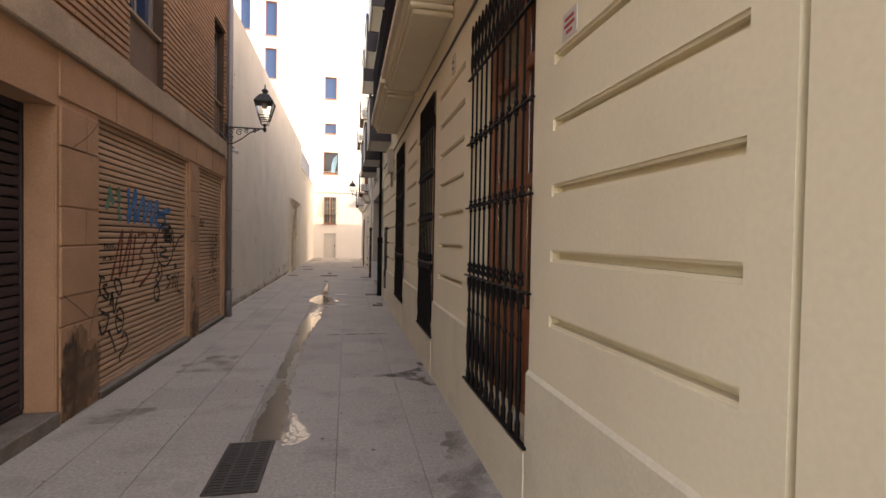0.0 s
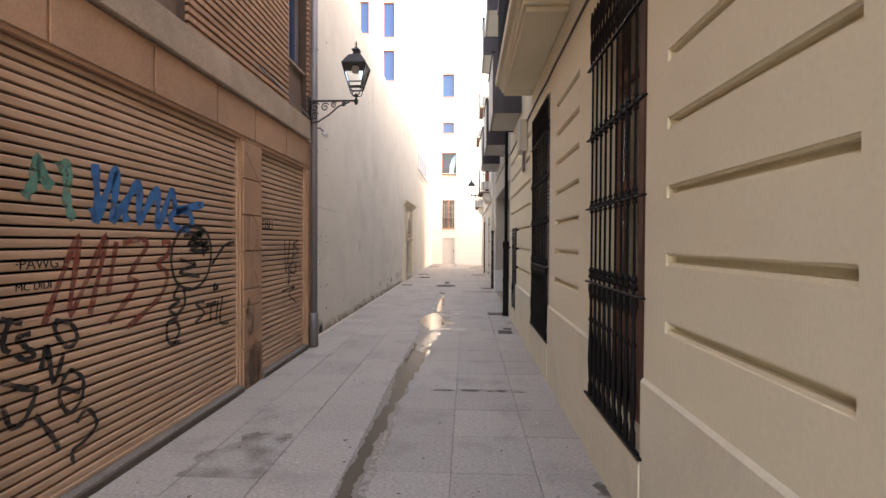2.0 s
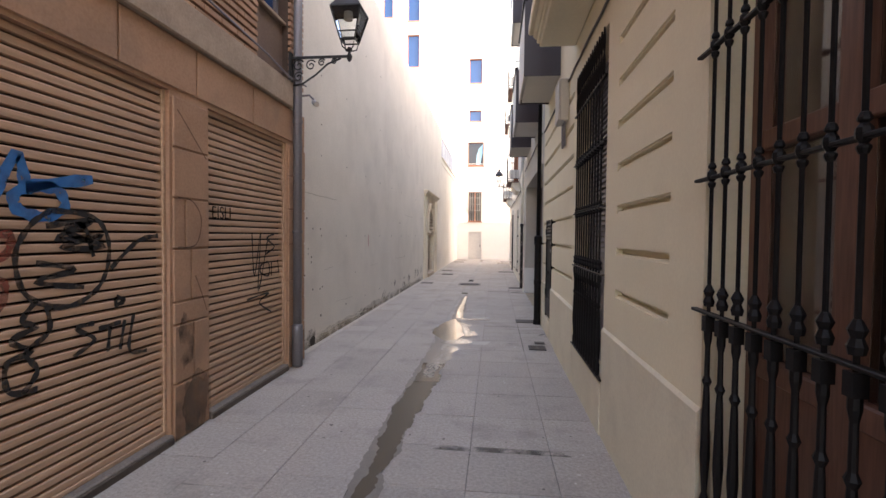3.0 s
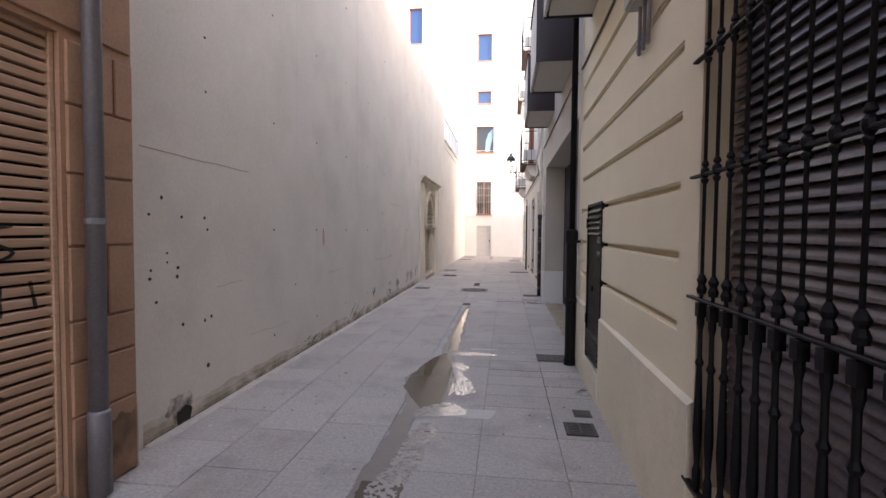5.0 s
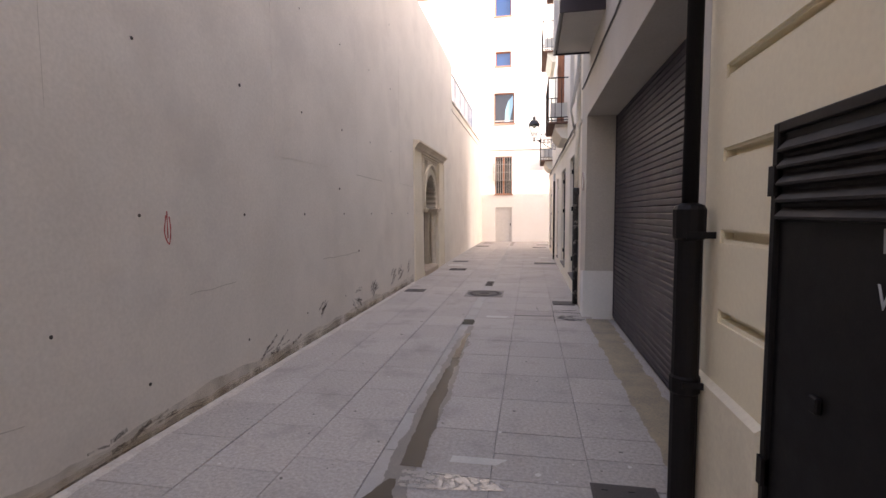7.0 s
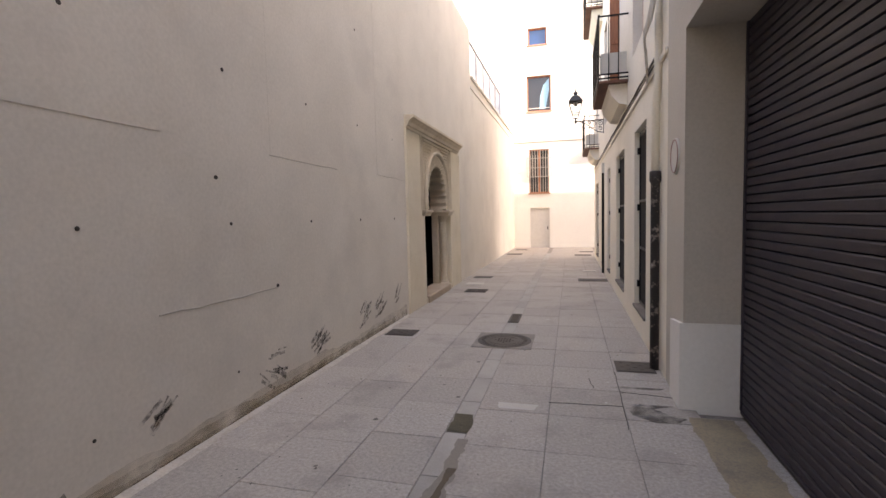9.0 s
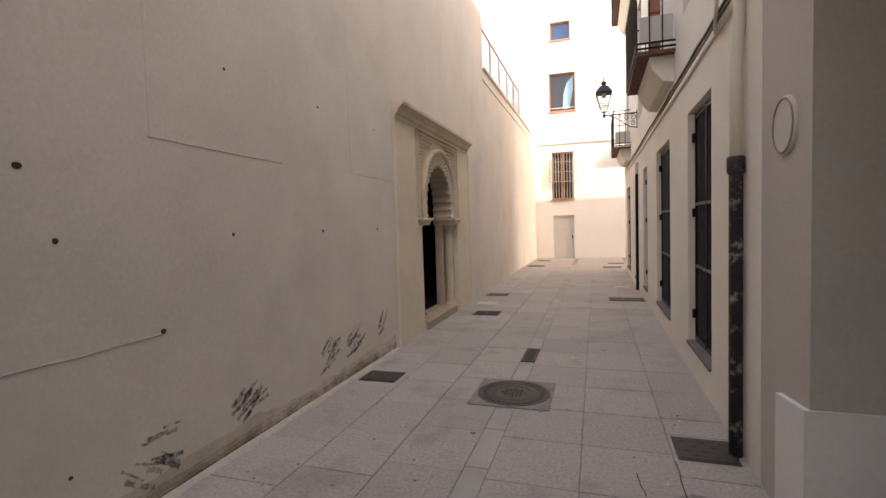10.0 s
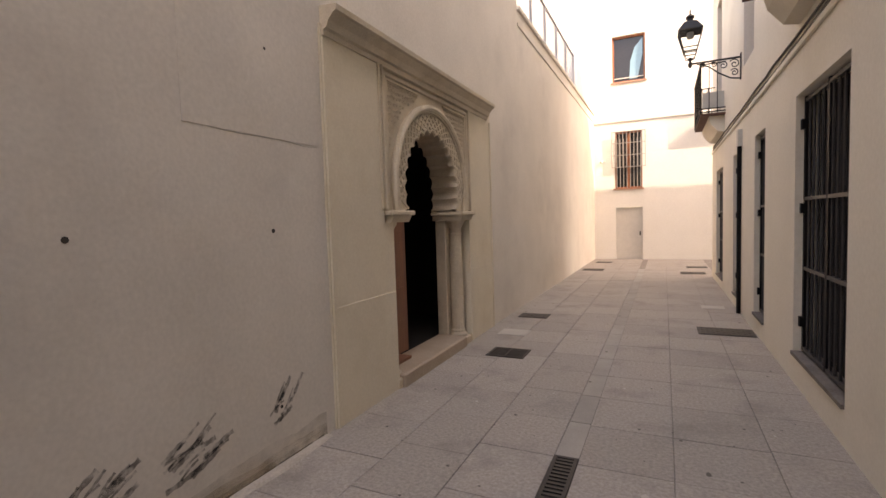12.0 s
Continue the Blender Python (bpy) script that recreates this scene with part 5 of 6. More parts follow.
for a, b, c, d in UP:
    ob = thing("balcony_door", "narrow balcony door with red-brown wooden frame", "door", "balcony doors", at=(RX + 0.15, (a + b) / 2, c))
    h = (b - a) / 2
    boxpart("glass_pane", ob, M_SKYGLASS, 0.03, 0.04, -h, h, 0, d - c)
    for q in ((-h, -h + 0.06), (h - 0.06, h), (-0.04, 0.04)):
        boxpart("frame_post", ob, M_WOOD, -0.02, 0.029, q[0], q[1], 0, d - c)
    for z in (0, 0.8, d - c - 0.06):
        boxpart("frame_rail", ob, M_WOOD, -0.015, 0.0285, -h + 0.061, -0.041, z, z + 0.06)
        boxpart("frame_rail", ob, M_WOOD, -0.015, 0.0285, 0.041, h - 0.061, z, z + 0.06)
bm = bmesh.new()
box(bm, -0.16, 0.0, -0.03, 0.0, 0.0, 2.2)
op = thing("open_shutter", "red-brown wooden balcony shutter folded open", "shutter", at=(RX - 0.0, 23.18, 3.75))
part("leaf", bm, M_WOOD, op)
for k in range(4):
    boxpart("ledge", op, M_WOOD, -0.16, 0.0, -0.05, -0.031, 0.3 + 0.5 * k, 0.36 + 0.5 * k)

# ---- gates ----
for i, (a, b, c, d) in enumerate(GATES):
    ob = thing("barred_gate", "black steel gate of upright bars set in a deep opening", "gate", "street gates", at=(RX + 0.085, (a + b) / 2, c))
    h, t = (b - a) / 2, d - c
    # near-black sheet paints the unlit passage behind the bars
    boxpart("backing", ob, M_UNLIT, 0.1, 0.12, -h, h, -0.3, t)
    for q in ((-h, -h + 0.045), (h - 0.045, h), (-0.022, 0.022)):
        boxpart("stile", ob, M_IRON, -0.02, 0.02, q[0], q[1], 0.03, t - 0.01)
    for z in (0.03, t * 0.33, t * 0.6, t - 0.06):
        boxpart("rail", ob, M_GATE, -0.022, 0.014, -h + 0.046, -0.023, z, z + 0.03)
        boxpart("rail", ob, M_GATE, -0.022, 0.014, 0.023, h - 0.046, z, z + 0.03)
    bm = bmesh.new()
    lathe(bm, [(0.011, 0.04), (0.011, t - 0.03)], 0, 0, 6)
    b0 = finish("bar", bm, M_GATE)
    n = max(4, int((b - a) / 0.13))
    for k in range(n):
        o = b0 if k == 0 else new("bar", b0.data)
        o.parent, o.location = ob, (-0.004, -h + 0.06 + (2 * h - 0.12) * (k + 0.5) / n, 0)
    for z in (0.25, t * 0.55, t - 0.3):
        boxpart("hinge", ob, M_IRON, -0.05, -0.02, h - 0.06, h - 0.01, z, z + 0.09)
    boxpart("sill", ob, M_STEP, -0.105, 0.09, -h + 0.002, h - 0.002, -0.02, 0.012)
pp = thing("conduit_pipe", "dark conduit pipe running up between the gates", "conduit", at=(RX - 0.03, 27.05, 0))
bm = bmesh.new()
lathe(bm, [(0.032, 0.0), (0.032, 2.6)], 0, 0, 10)
part("tube", bm, M_IRON, pp)
boxpart("junction_box", pp, M_SOFFIT, -0.03, 0.03, -0.08, 0.08, 2.6, 2.85)

# ---- end building ----
# opaque pane; the unlit room behind is put into its near-black colour
M_DARKROOM_GLASS = mat("dark_room_glass", (0.022, 0.02, 0.022), (0.014, 0.013, 0.015), 2, 30, 0.08, 0.02)


def end_window(x0, x1, z0, z1, label, halves=2, glass=M_SKYGLASS):
    ob = thing("framed_window", label, "window", "end building windows", at=((x0 + x1) / 2, FY + 0.14, z0))
    h, t = (x1 - x0) / 2, z1 - z0
    boxpart("glass_pane", ob, glass, -h, h, 0.03, 0.04, 0, t)
    for q in [(-h, -h + 0.06), (h - 0.06, h)] + ([(-0.04, 0.04)] if halves > 1 else []):
        boxpart("frame_post", ob, M_WOOD, q[0], q[1], -0.02, 0.029, 0, t)
    for z in (0, t - 0.06):
        boxpart("frame_rail", ob, M_WOOD, -h + 0.061, h - 0.061, -0.02, 0.028, z, z + 0.06)
    boxpart("sill", ob, mat("brick_sill", (0.42, 0.22, 0.15), (0.33, 0.17, 0.12), 5, 60) if "brick_sill" not in bpy.data.materials else bpy.data.materials["brick_sill"], -h - 0.05, h + 0.05, -0.2, -0.021, -0.05, -0.001)
    return ob


end_window(*FWIN[0], "tall brown-framed window with sky reflection put into its blue glass", 1)
end_window(*FWIN[1], "small brown-framed window with sky reflection put into its blue glass", 1)
w2 = end_window(*FWIN[2], "brown-framed window with a pale blue blind half open", 1, M_DARKROOM_GLASS)
bm = bmesh.new()
prism(bm, [(0.02, 0.12), (0.30, 0.12), (0.46, 0.95), (0.46, 1.5), (0.2, 1.2), (0.06, 0.75)], "y", 0.018, 0.027)
part("blind", bm, plain("pale_blue_blind", (0.22, 0.40, 0.50), 0.4), w2, "pale blue blind behind the glass")
boxpart("guard_rail", w2, M_SOFFIT, -0.49, 0.49, -0.05, -0.03, 0.14, 0.17)
end_window(*FWIN[3], "red-brown wooden window behind a projecting iron cage", 2, M_DARKROOM_GLASS)
for a in TWIN:
    end_window(*a, "pale framed window high on the white tower", 1)
cage = thing("window_cage", "pale iron cage grille projecting over the window", "window grille", at=(-1.43, FY, 3.3))
M_CAGE = plain("pale_iron", (0.30, 0.28, 0.26), 0.5)
for zz in (0.0, 0.42, 0.85, 1.25):
    boxpart("rail", cage, M_CAGE, -0.56, 0.56, -0.16, -0.145, zz, zz + 0.02)
    for s in (-0.56, 0.545):
        boxpart("side_rail", cage, M_CAGE, s, s + 0.015, -0.144, 0, zz, zz + 0.02)
bm = bmesh.new()
box(bm, -0.011, 0.011, -0.011, 0.011, 0, 1.27)
b0 = finish("bar", bm, M_CAGE)
for k in range(10):
    o = b0 if k == 0 else new("bar", b0.data)
    o.parent, o.location = cage, (-0.55 + 1.1 * k / 9, -0.152, 0)
bm = bmesh.new()
box(bm, -0.011, 0.011, -0.011, 0.011, 0, 1.75)
b1 = finish("lower_bar", bm, M_CAGE)
for k in range(8):
    o = b1 if k == 0 else new("lower_bar", b1.data)
    o.parent, o.location = cage, (-0.40 + 0.8 * k / 7, -0.012, -0.72)
door = thing("plain_door", "flush pale grey metal door with a black handle", "door", at=(-1.43, FY + 0.1, 0))
M_DOOR = plain("grey_white_door", (0.55, 0.53, 0.49), 0.5)
boxpart("leaf", door, M_DOOR, -0.44, 0.44, 0, 0.04, 0, 1.87)
for q in ((-0.449, -0.42), (0.42, 0.449)):
    boxpart("frame", door, M_DOOR, q[0], q[1], -0.02, -0.001, 0, 1.87)
boxpart("handle", door, M_IRON, 0.34, 0.38, -0.05, -0.001, 0.85, 1.0)
under(boxpart("string_course", None, M_WHITE, -2.58, 13, FY - 0.05, FY, 4.93, 5.02, bevel=0.01), endb)
under(boxpart("cornice", None, M_WHITE, -2.58, 13, FY - 0.06, FY, 14.5, 14.6, bevel=0.01), endb)
fb = thing("facade_balcony", "iron railed balcony on the end building", "balcony", at=(1.55, FY, 4.6))
boxpart("slab", fb, M_WHITE, -0.7, 0.7, -0.5, 0, 0, 0.1)
for zz in (0.16, 1.0):
    boxpart("rail", fb, M_IRON, -0.7, 0.7, -0.5, -0.48, zz, zz + 0.02)
    boxpart("side_rail", fb, M_IRON, -0.7, -0.68, -0.479, 0, zz, zz + 0.02)
for k in range(11):
    boxpart("bar", fb, M_IRON, -0.695 + 0.13 * k, -0.68 + 0.13 * k, -0.497, -0.483, 0.1, 1.0)
ec = thing("security_camera", "small white camera on the end facade", "camera", at=(-2.3, FY, 3.6))
bm = bmesh.new()
tube(bm, [(0, 0, 0), (0, -0.1, -0.02), (-0.08, -0.2, -0.08)], 0.035, 8)
part("housing", bm, M_SOFFIT, ec)

# tiled eave on the side of the row, towards the cross street
eave = thing("tiled_eave", "row of curved clay roof tiles along the eave", "roof tiles", at=(RX, 31.9, 10.0))
bm = bmesh.new()
prof = [(0.09 * math.cos(math.pi * k / 6), 0.09 * math.sin(math.pi * k / 6)) for k in range(7)]
prof += [(0.075 * math.cos(math.pi * k / 6), 0.075 * math.sin(math.pi * k / 6)) for k in range(6, -1, -1)]
prism(bm, prof, "y", -0.5, 0.22)
t0 = finish("roof_tile", bm, mat("clay_tile", (0.40, 0.2, 0.12), (0.3, 0.14, 0.09), 6, 60, 0.85, 0.3, vary=0.15))
for k in range(74):
    o = t0 if k == 0 else new("roof_tile", t0.data)
    o.parent, o.location = eave, (0.1 + 0.2 * k, 0, 0.0)

# ---- paving details ----
pave = bpy.data.objects.new("pavement", bpy.data.meshes.new("pavement"))
scene.collection.objects.link(pave)
bm = bmesh.new()
box(bm, -2.62, 0.9, -5, 36.8, -0.029, -0.0075)
box(bm, 0.9, 14, 31.9, 36.8, -0.029, -0.003)
bm.to_mesh(pave.data)
bm.free()
pave.data.materials.append(M_JOINT)
structure(pave, "grey granite slab paving with a central drain strip", "paving")

GRATES = [(-1.02, -0.69, 3.08, 3.82)]
ROW = 0.615
COLS = [(-2.625, -2.035), (-2.031, -1.50), (-1.496, -0.965), (-0.80, -0.235), (-0.231, 0.352), (0.356, 0.9)]
meshes = {}
rng = random.Random(11)


def slab_mesh(w, l):
    k = (round(w, 3), round(l, 3))
    if k not in meshes:
        bm = bmesh.new()
        e = 0.003
        lo = [bm.verts.new((x, y, -0.026)) for x, y in ((0, 0), (w, 0), (w, l), (0, l))]
        mid = [bm.verts.new((x, y, -0.003)) for x, y in ((0, 0), (w, 0), (w, l), (0, l))]
        top = [bm.verts.new((x, y, 0)) for x, y in ((e, e), (w - e, e), (w - e, l - e), (e, l - e))]
        for a, b in ((lo, mid), (mid, top)):
            for q in range(4):
                bm.faces.new([a[q], a[(q + 1) % 4], b[(q + 1) % 4], b[q]])
        bm.faces.new(top)
        me = bpy.data.meshes.new("slab")
        bm.to_mesh(me)
        bm.free()
        me.materials.append(M_PAVE)
        meshes[k] = me
    return meshes[k]


rest = bmesh.new()
y = 5.46 - ROW * 14
made = 0
SHIFT = [0.21, 0.47, 0.05, 0.0, 0.0, 0.02]     # how far the rows of each column are staggered
while y < 36.7:
    for ci, (a, b) in enumerate(COLS):
        y0 = y + SHIFT[ci]
        l = min(ROW - rng.choice((0.003, 0.004, 0.006)), 36.79 - y0)
        if l < 0.05:
            continue
        pieces = [(y0, l)]
        if ci == 5 and 17.4 < y < 19 or (ci >= 4 and 11.0 < y < 13.5):
            pieces = [(y0, l / 2 - 0.004), (y0 + l / 2 + 0.002, l / 2 - 0.004)]
        for py, pl_ in pieces:
            if 1.0 < py < 30.5 and made < 300:
                o = new("slab", slab_mesh(b - a, pl_))
                o.parent = pave
                o.location = (a, py, rng.uniform(-0.0015, 0.0015))
                made += 1
            else:
                box(rest, a, b, py, py + pl_, -0.026, rng.uniform(-0.0015, 0.0015))
    y += ROW
tagged(finish("far_slab", rest, M_PAVE, pave), kind="stuff")

# drain strip of narrow granite pieces, sunk a little
M_STRIP = mat("worn_strip", (0.36, 0.335, 0.30), (0.27, 0.25, 0.22), 3, 120, 0.7, 0.25, contrast=0.3, depth=0.004, vary=0.1)
sm = {}
y = 0.5
while y < 33.5:
    l = 0.6
    bm = bmesh.new()
    box(bm, 0, 0.157, 0, l - 0.008, -0.026, -0.0025)
    if "s" not in sm:
        o = finish("strip_stone", bm, M_STRIP)
        sm["s"] = o.data
    else:
        bm.free()
        o = new("strip_stone", sm["s"])
    o.parent, o.location = pave, (-0.961, y, 0)
    y += l

# wet gutter and puddles
M_WATER = bpy.data.materials.new("shallow_water")
M_WATER.use_nodes = True
_n, _l = M_WATER.node_tree.nodes, M_WATER.node_tree.links
_p = _n["Principled BSDF"]
_p.inputs["Base Color"].default_value = (0.09, 0.07, 0.05, 1)
_p.inputs["Roughness"].default_value = 0.03
_p.inputs["IOR"].default_value = 1.33
_t = _n.new("ShaderNodeTexNoise")
_t.inputs["Scale"].default_value = 5
_bp = _n.new("ShaderNodeBump")
_bp.inputs["Strength"].default_value, _bp.inputs["Distance"].default_value = 0.03, 0.01
_l.new(_t.outputs[0], _bp.inputs["Height"])
_l.new(_bp.outputs[0], _p.inputs["Normal"])
M_DAMP = mat("damp_paving", (0.20, 0.17, 0.14), (0.12, 0.10, 0.08), 5, 160, 0.5, 0.35, contrast=0.3, depth=0.003)


def blot(name, label, stations, z, material, seed, rough=0.05):
    """A flat wet patch along y: (y, left, right), with an uneven edge."""
    bm = bmesh.new()
    prev = None
    for (ya, la, ra), (yb, lb, rb) in zip(stations, stations[1:]):
        n = max(2, int((yb - ya) / 0.018))
        for k in range(n + 1):
            f = k / n
            yy = ya + (yb - ya) * f
            le = la + (lb - la) * f + rough * noise.noise((yy * 4.1, seed, 0)) + rough * 0.5 * noise.noise((yy * 13, seed, 1)) + rough * 0.35 * noise.noise((yy * 41, seed, 2))
            ri = ra + (rb - ra) * f + rough * 1.6 * noise.noise((yy * 3.3, seed, 5)) + rough * 0.8 * noise.noise((yy * 11, seed, 7)) + rough * 0.5 * noise.noise((yy * 37, seed, 8))
            if ri < le + 0.004:
                ri = le + 0.004
            cur = [bm.verts.new((le, yy, z)), bm.verts.new((ri, yy, z))]
            if prev:
                bm.faces.new([prev[0], prev[1], cur[1], cur[0]])
            prev = cur
    return tagged(finish(name, bm, material), label, "puddle", "puddles")


WET = [(3.85, -0.92, -0.64), (4.4, -0.93, -0.68), (5.2, -0.94, -0.78), (6.5, -0.95, -0.79), (8.5, -0.97, -0.78), (9.8, -0.96, -0.78), (10.7, -0.955, -0.80), (11.2, -0.94, -0.82), (11.6, -0.95, -0.62), (12.3, -1.09, -0.56), (13.3, -0.86, -0.70), (14.4, -0.87, -0.70), (16.0, -0.88, -0.74), (17.2, -0.84, -0.80)]
blot("damp_patch", "damp dark band along the drain strip", [(a, b - 0.01, c + 0.02) for a, b, c in WET], 0.0035, M_DAMP, 3.3, 0.03)
PUD = [
    ("shallow puddle lying in the drain strip", [(3.84, -0.88, -0.64), (4.1, -0.9, -0.66), (4.5, -0.9, -0.68), (5.0, -0.88, -0.74), (5.4, -0.86, -0.8)], 1.0, 0.03),
    ("bright wet film spilling out of the drain strip", [(3.72, -0.66, -0.60), (3.9, -0.66, -0.44), (4.05, -0.64, -0.46), (4.2, -0.66, -0.55), (4.4, -0.66, -0.62)], 1.7, 0.035),
    ("thin trickle of water along the drain strip", [(5.5, -0.93, -0.84), (6.2, -0.94, -0.84), (7.0, -0.92, -0.82), (7.6, -0.9, -0.78), (8.2, -0.95, -0.76), (8.6, -0.98, -0.74), (9.4, -0.93, -0.66), (10.2, -0.92, -0.68)], 2.0, 0.035),
    ("bright wet film spilling out of the drain strip", [(5.6, -0.80, -0.76), (6.0, -0.80, -0.72), (6.4, -0.80, -0.75), (6.8, -0.80, -0.78)], 2.6, 0.02),
    ("brown puddle spreading over the sunken paving", [(11.46, -0.80, -0.70), (11.65, -0.90, -0.60), (12.0, -1.06, -0.545), (12.4, -1.06, -0.60), (12.8, -1.0, -0.66), (13.1, -0.93, -0.72), (13.35, -0.82, -0.78)], 4.0, 0.02),
    ("thin wet film beside the drain strip", [(11.26, -0.78, -0.66), (11.36, -0.84, -0.40), (11.46, -0.80, -0.37), (11.56, -0.70, -0.46), (11.63, -0.60, -0.52)], 5.0, 0.03),
    ("thin wet film beside the drain strip", [(11.82, -0.53, -0.46), (11.95, -0.53, -0.33), (12.08, -0.54, -0.34), (12.3, -0.57, -0.46), (12.5, -0.60, -0.50), (12.75, -0.64, -0.45), (12.95, -0.69, -0.58)], 6.0, 0.035),
    ("thin wet film beside the drain strip", [(13.28, -0.74, -0.5), (13.33, -0.76, -0.14), (13.40, -0.76, -0.12), (13.46, -0.78, -0.45)], 7.0, 0.02),
    ("thin trickle of water along the drain strip", [(13.5, -0.80, -0.66), (14.0, -0.82, -0.69), (14.6, -0.84, -0.72), (15.1, -0.83, -0.74), (16.8, -0.82, -0.78)], 8.0, 0.02),
    ("bright wet film spilling out of the drain strip", [(9.6, -0.88, -0.76), (10.2, -0.86, -0.66), (10.7, -0.80, -0.60), (10.95, -0.76, -0.56), (11.15, -0.74, -0.66)], 9.0, 0.03),
]
M_FILM = bpy.data.materials.new("frothy_water_film")
M_FILM.use_nodes = True
_n, _l = M_FILM.node_tree.nodes, M_FILM.node_tree.links
_p = _n["Principled BSDF"]
_p.inputs["Base Color"].default_value = (0.34, 0.31, 0.27, 1)
_p.inputs["Roughness"].default_value = 0.06
_p.inputs["IOR"].default_value = 1.33
_g = _n.new("ShaderNodeNewGeometry")
_t = _n.new("ShaderNodeTexNoise")
_t.inputs["Scale"].default_value, _t.inputs["Detail"].default_value = 26, 6
_l.new(_g.outputs["Position"], _t.inputs["Vector"])
_r = _n.new("ShaderNodeMapRange")
_r.inputs["From Min"].default_value, _r.inputs["From Max"].default_value = 0.40, 0.50
_l.new(_t.outputs[0], _r.inputs[0])
_l.new(_r.outputs[0], _p.inputs["Alpha"])
_bp = _n.new("ShaderNodeBump")
_bp.inputs["Strength"].default_value, _bp.inputs["Distance"].default_value = 0.25, 0.004
_l.new(_t.outputs[0], _bp.inputs["Height"])
_l.new(_bp.outputs[0], _p.inputs["Normal"])
for lab, st, sd, ro in PUD:
    film_ = "film" in lab
    blot("puddle", lab, st, 0.0055 if film_ else 0.005, M_FILM if film_ else M_WATER, sd, ro * 1.5 if film_ else ro)
M_DAMPSTAIN = spray("damp_stain", (0.10, 0.085, 0.07), 0.75, 7, 0.0, 0.36, 0.60)
blot("damp_patch", "dark damp stain by the wall foot", [(5.02, 0.72, 0.77), (5.2, 0.6, 0.77), (5.38, 0.4, 0.7), (5.45, 0.14, 0.62), (5.5, 0.2, 0.66), (5.58, 0.5, 0.76), (5.75, 0.66, 0.77), (6.0, 0.75, 0.77)], 0.0035, M_DAMPSTAIN, 9.0, 0.10)
blot("damp_patch", "dark damp line across the paving", [(7.84, -0.5, 0.5), (7.92, -0.45, 0.45)], 0.0035, M_DAMPSTAIN, 12.0, 0.06)
M_SALT = mat("pale_splash", (0.52, 0.49, 0.44), (0.40, 0.38, 0.34), 4, 70, 0.8, 0.2)
for st, sd in (([(17.80, -0.64, -0.36), (17.92, -0.66, -0.33)], 2.1), ([(13.6, -0.5, -0.2), (13.68, -0.5, -0.15)], 5.2), ([(11.3, -0.62, -0.2), (11.5, -0.6, -0.12)], 7.2)):
    blot("mortar_patch", "pale dried mortar smear on the paving", st, 0.0032, M_SALT, sd, 0.03)
blot("mortar_patch", "yellowish sandy strip under the garage threshold", [(13.4, 0.84, 1.12), (15.0, 0.82, 1.12), (17.9, 0.80, 1.12)], 0.006, mat("yellow_sand", (0.36, 0.285, 0.18), (0.20, 0.17, 0.13), 4, 70, 0.9, 0.3), 3.0, 0.03)
boxpart("garage_floor", None, M_PAVE, 0.905, 1.2, 13.36, 17.92, -0.028, 0.0)
structure(bpy.data.objects["garage_floor"], "grey stone strip in the garage opening", "paving")

# iron grates and covers
M_CAST = mat("cast_iron", (0.06, 0.05, 0.044), (0.03, 0.025, 0.022), 8, 90, 0.6, 0.3, 0.2, depth=0.004)


def slot_grate(x0, x1, y0, y1, n, label, cross=1):
    ob = thing("drain_grate", label, "drain grate", "drain grates", at=((x0 + x1) / 2, (y0 + y1) / 2, 0.003))
    w, l = (x1 - x0) / 2, (y1 - y0) / 2
    # flat near-black plate; the depth of the pit is only colour
    boxpart("pit", ob, M_UNLIT, -w, w, -l, l, -0.003, -0.0005)
    for b in ((-w, -w + 0.025, -l, l), (w - 0.025, w, -l, l), (-w + 0.026, w - 0.026, -l, -l + 0.025), (-w + 0.026, w - 0.026, l - 0.025, l)):
        boxpart("rim", ob, M_CAST, *b, 0.0, 0.010, bevel=0.002)
    for k in range(n):
        yy = -l + 0.03 + (2 * l - 0.06) * (k + 0.5) / n
        boxpart("bar", ob, M_CAST, -w + 0.026, w - 0.026, yy - 0.011, yy + 0.011, 0.0, 0.009)
    for k in range(cross):
        xx = -w + 2 * w * (k + 1) / (cross + 1)
        boxpart("spine", ob, M_CAST, xx - 0.01, xx + 0.01, -l + 0.026, l - 0.026, 0.0095, 0.0115)
    return ob


slot_grate(-1.03, -0.70, 3.08, 3.82, 18, "long cast-iron drain grate in the central strip", 2)
slot_grate(-0.96, -0.80, 20.93, 21.5, 12, "small cast-iron drain grate in the central strip", 0)
slot_grate(0.43, 0.67, 11.08, 11.32, 6, "small square iron grate by the wall")
slot_grate(-2.2, -1.75, 23.58, 23.95, 7, "square iron grate beside the portal step")


def cover(x0, x1, y0, y1, label, material=None):
    ob = thing("access_cover", label, "access cover", "access covers", at=((x0 + x1) / 2, (y0 + y1) / 2, 0.003))
    w, l = (x1 - x0) / 2, (y1 - y0) / 2
    m = material or M_CAST
    boxpart("frame", ob, m, -w, w, -l, l, 0.0, 0.004)
    boxpart("lid", ob, m, -w + 0.02, w - 0.02, -l + 0.02, l - 0.02, 0.0045, 0.008, bevel=0.001)
    if not material:
        nx, ny = int(w * 2 / 0.06), int(l * 2 / 0.06)
        bm = bmesh.new()
        for i in range(1, nx):
            for j in range(1, ny):
                if (i + j) % 2:
                    xx, yy = -w + i * 2 * w / nx, -l + j * 2 * l / ny
                    box(bm, xx - 0.018, xx + 0.018, yy - 0.006, yy + 0.006, 0.008, 0.0105)
        tagged(part("tread", bm, m, ob), kind="stuff")
    return ob


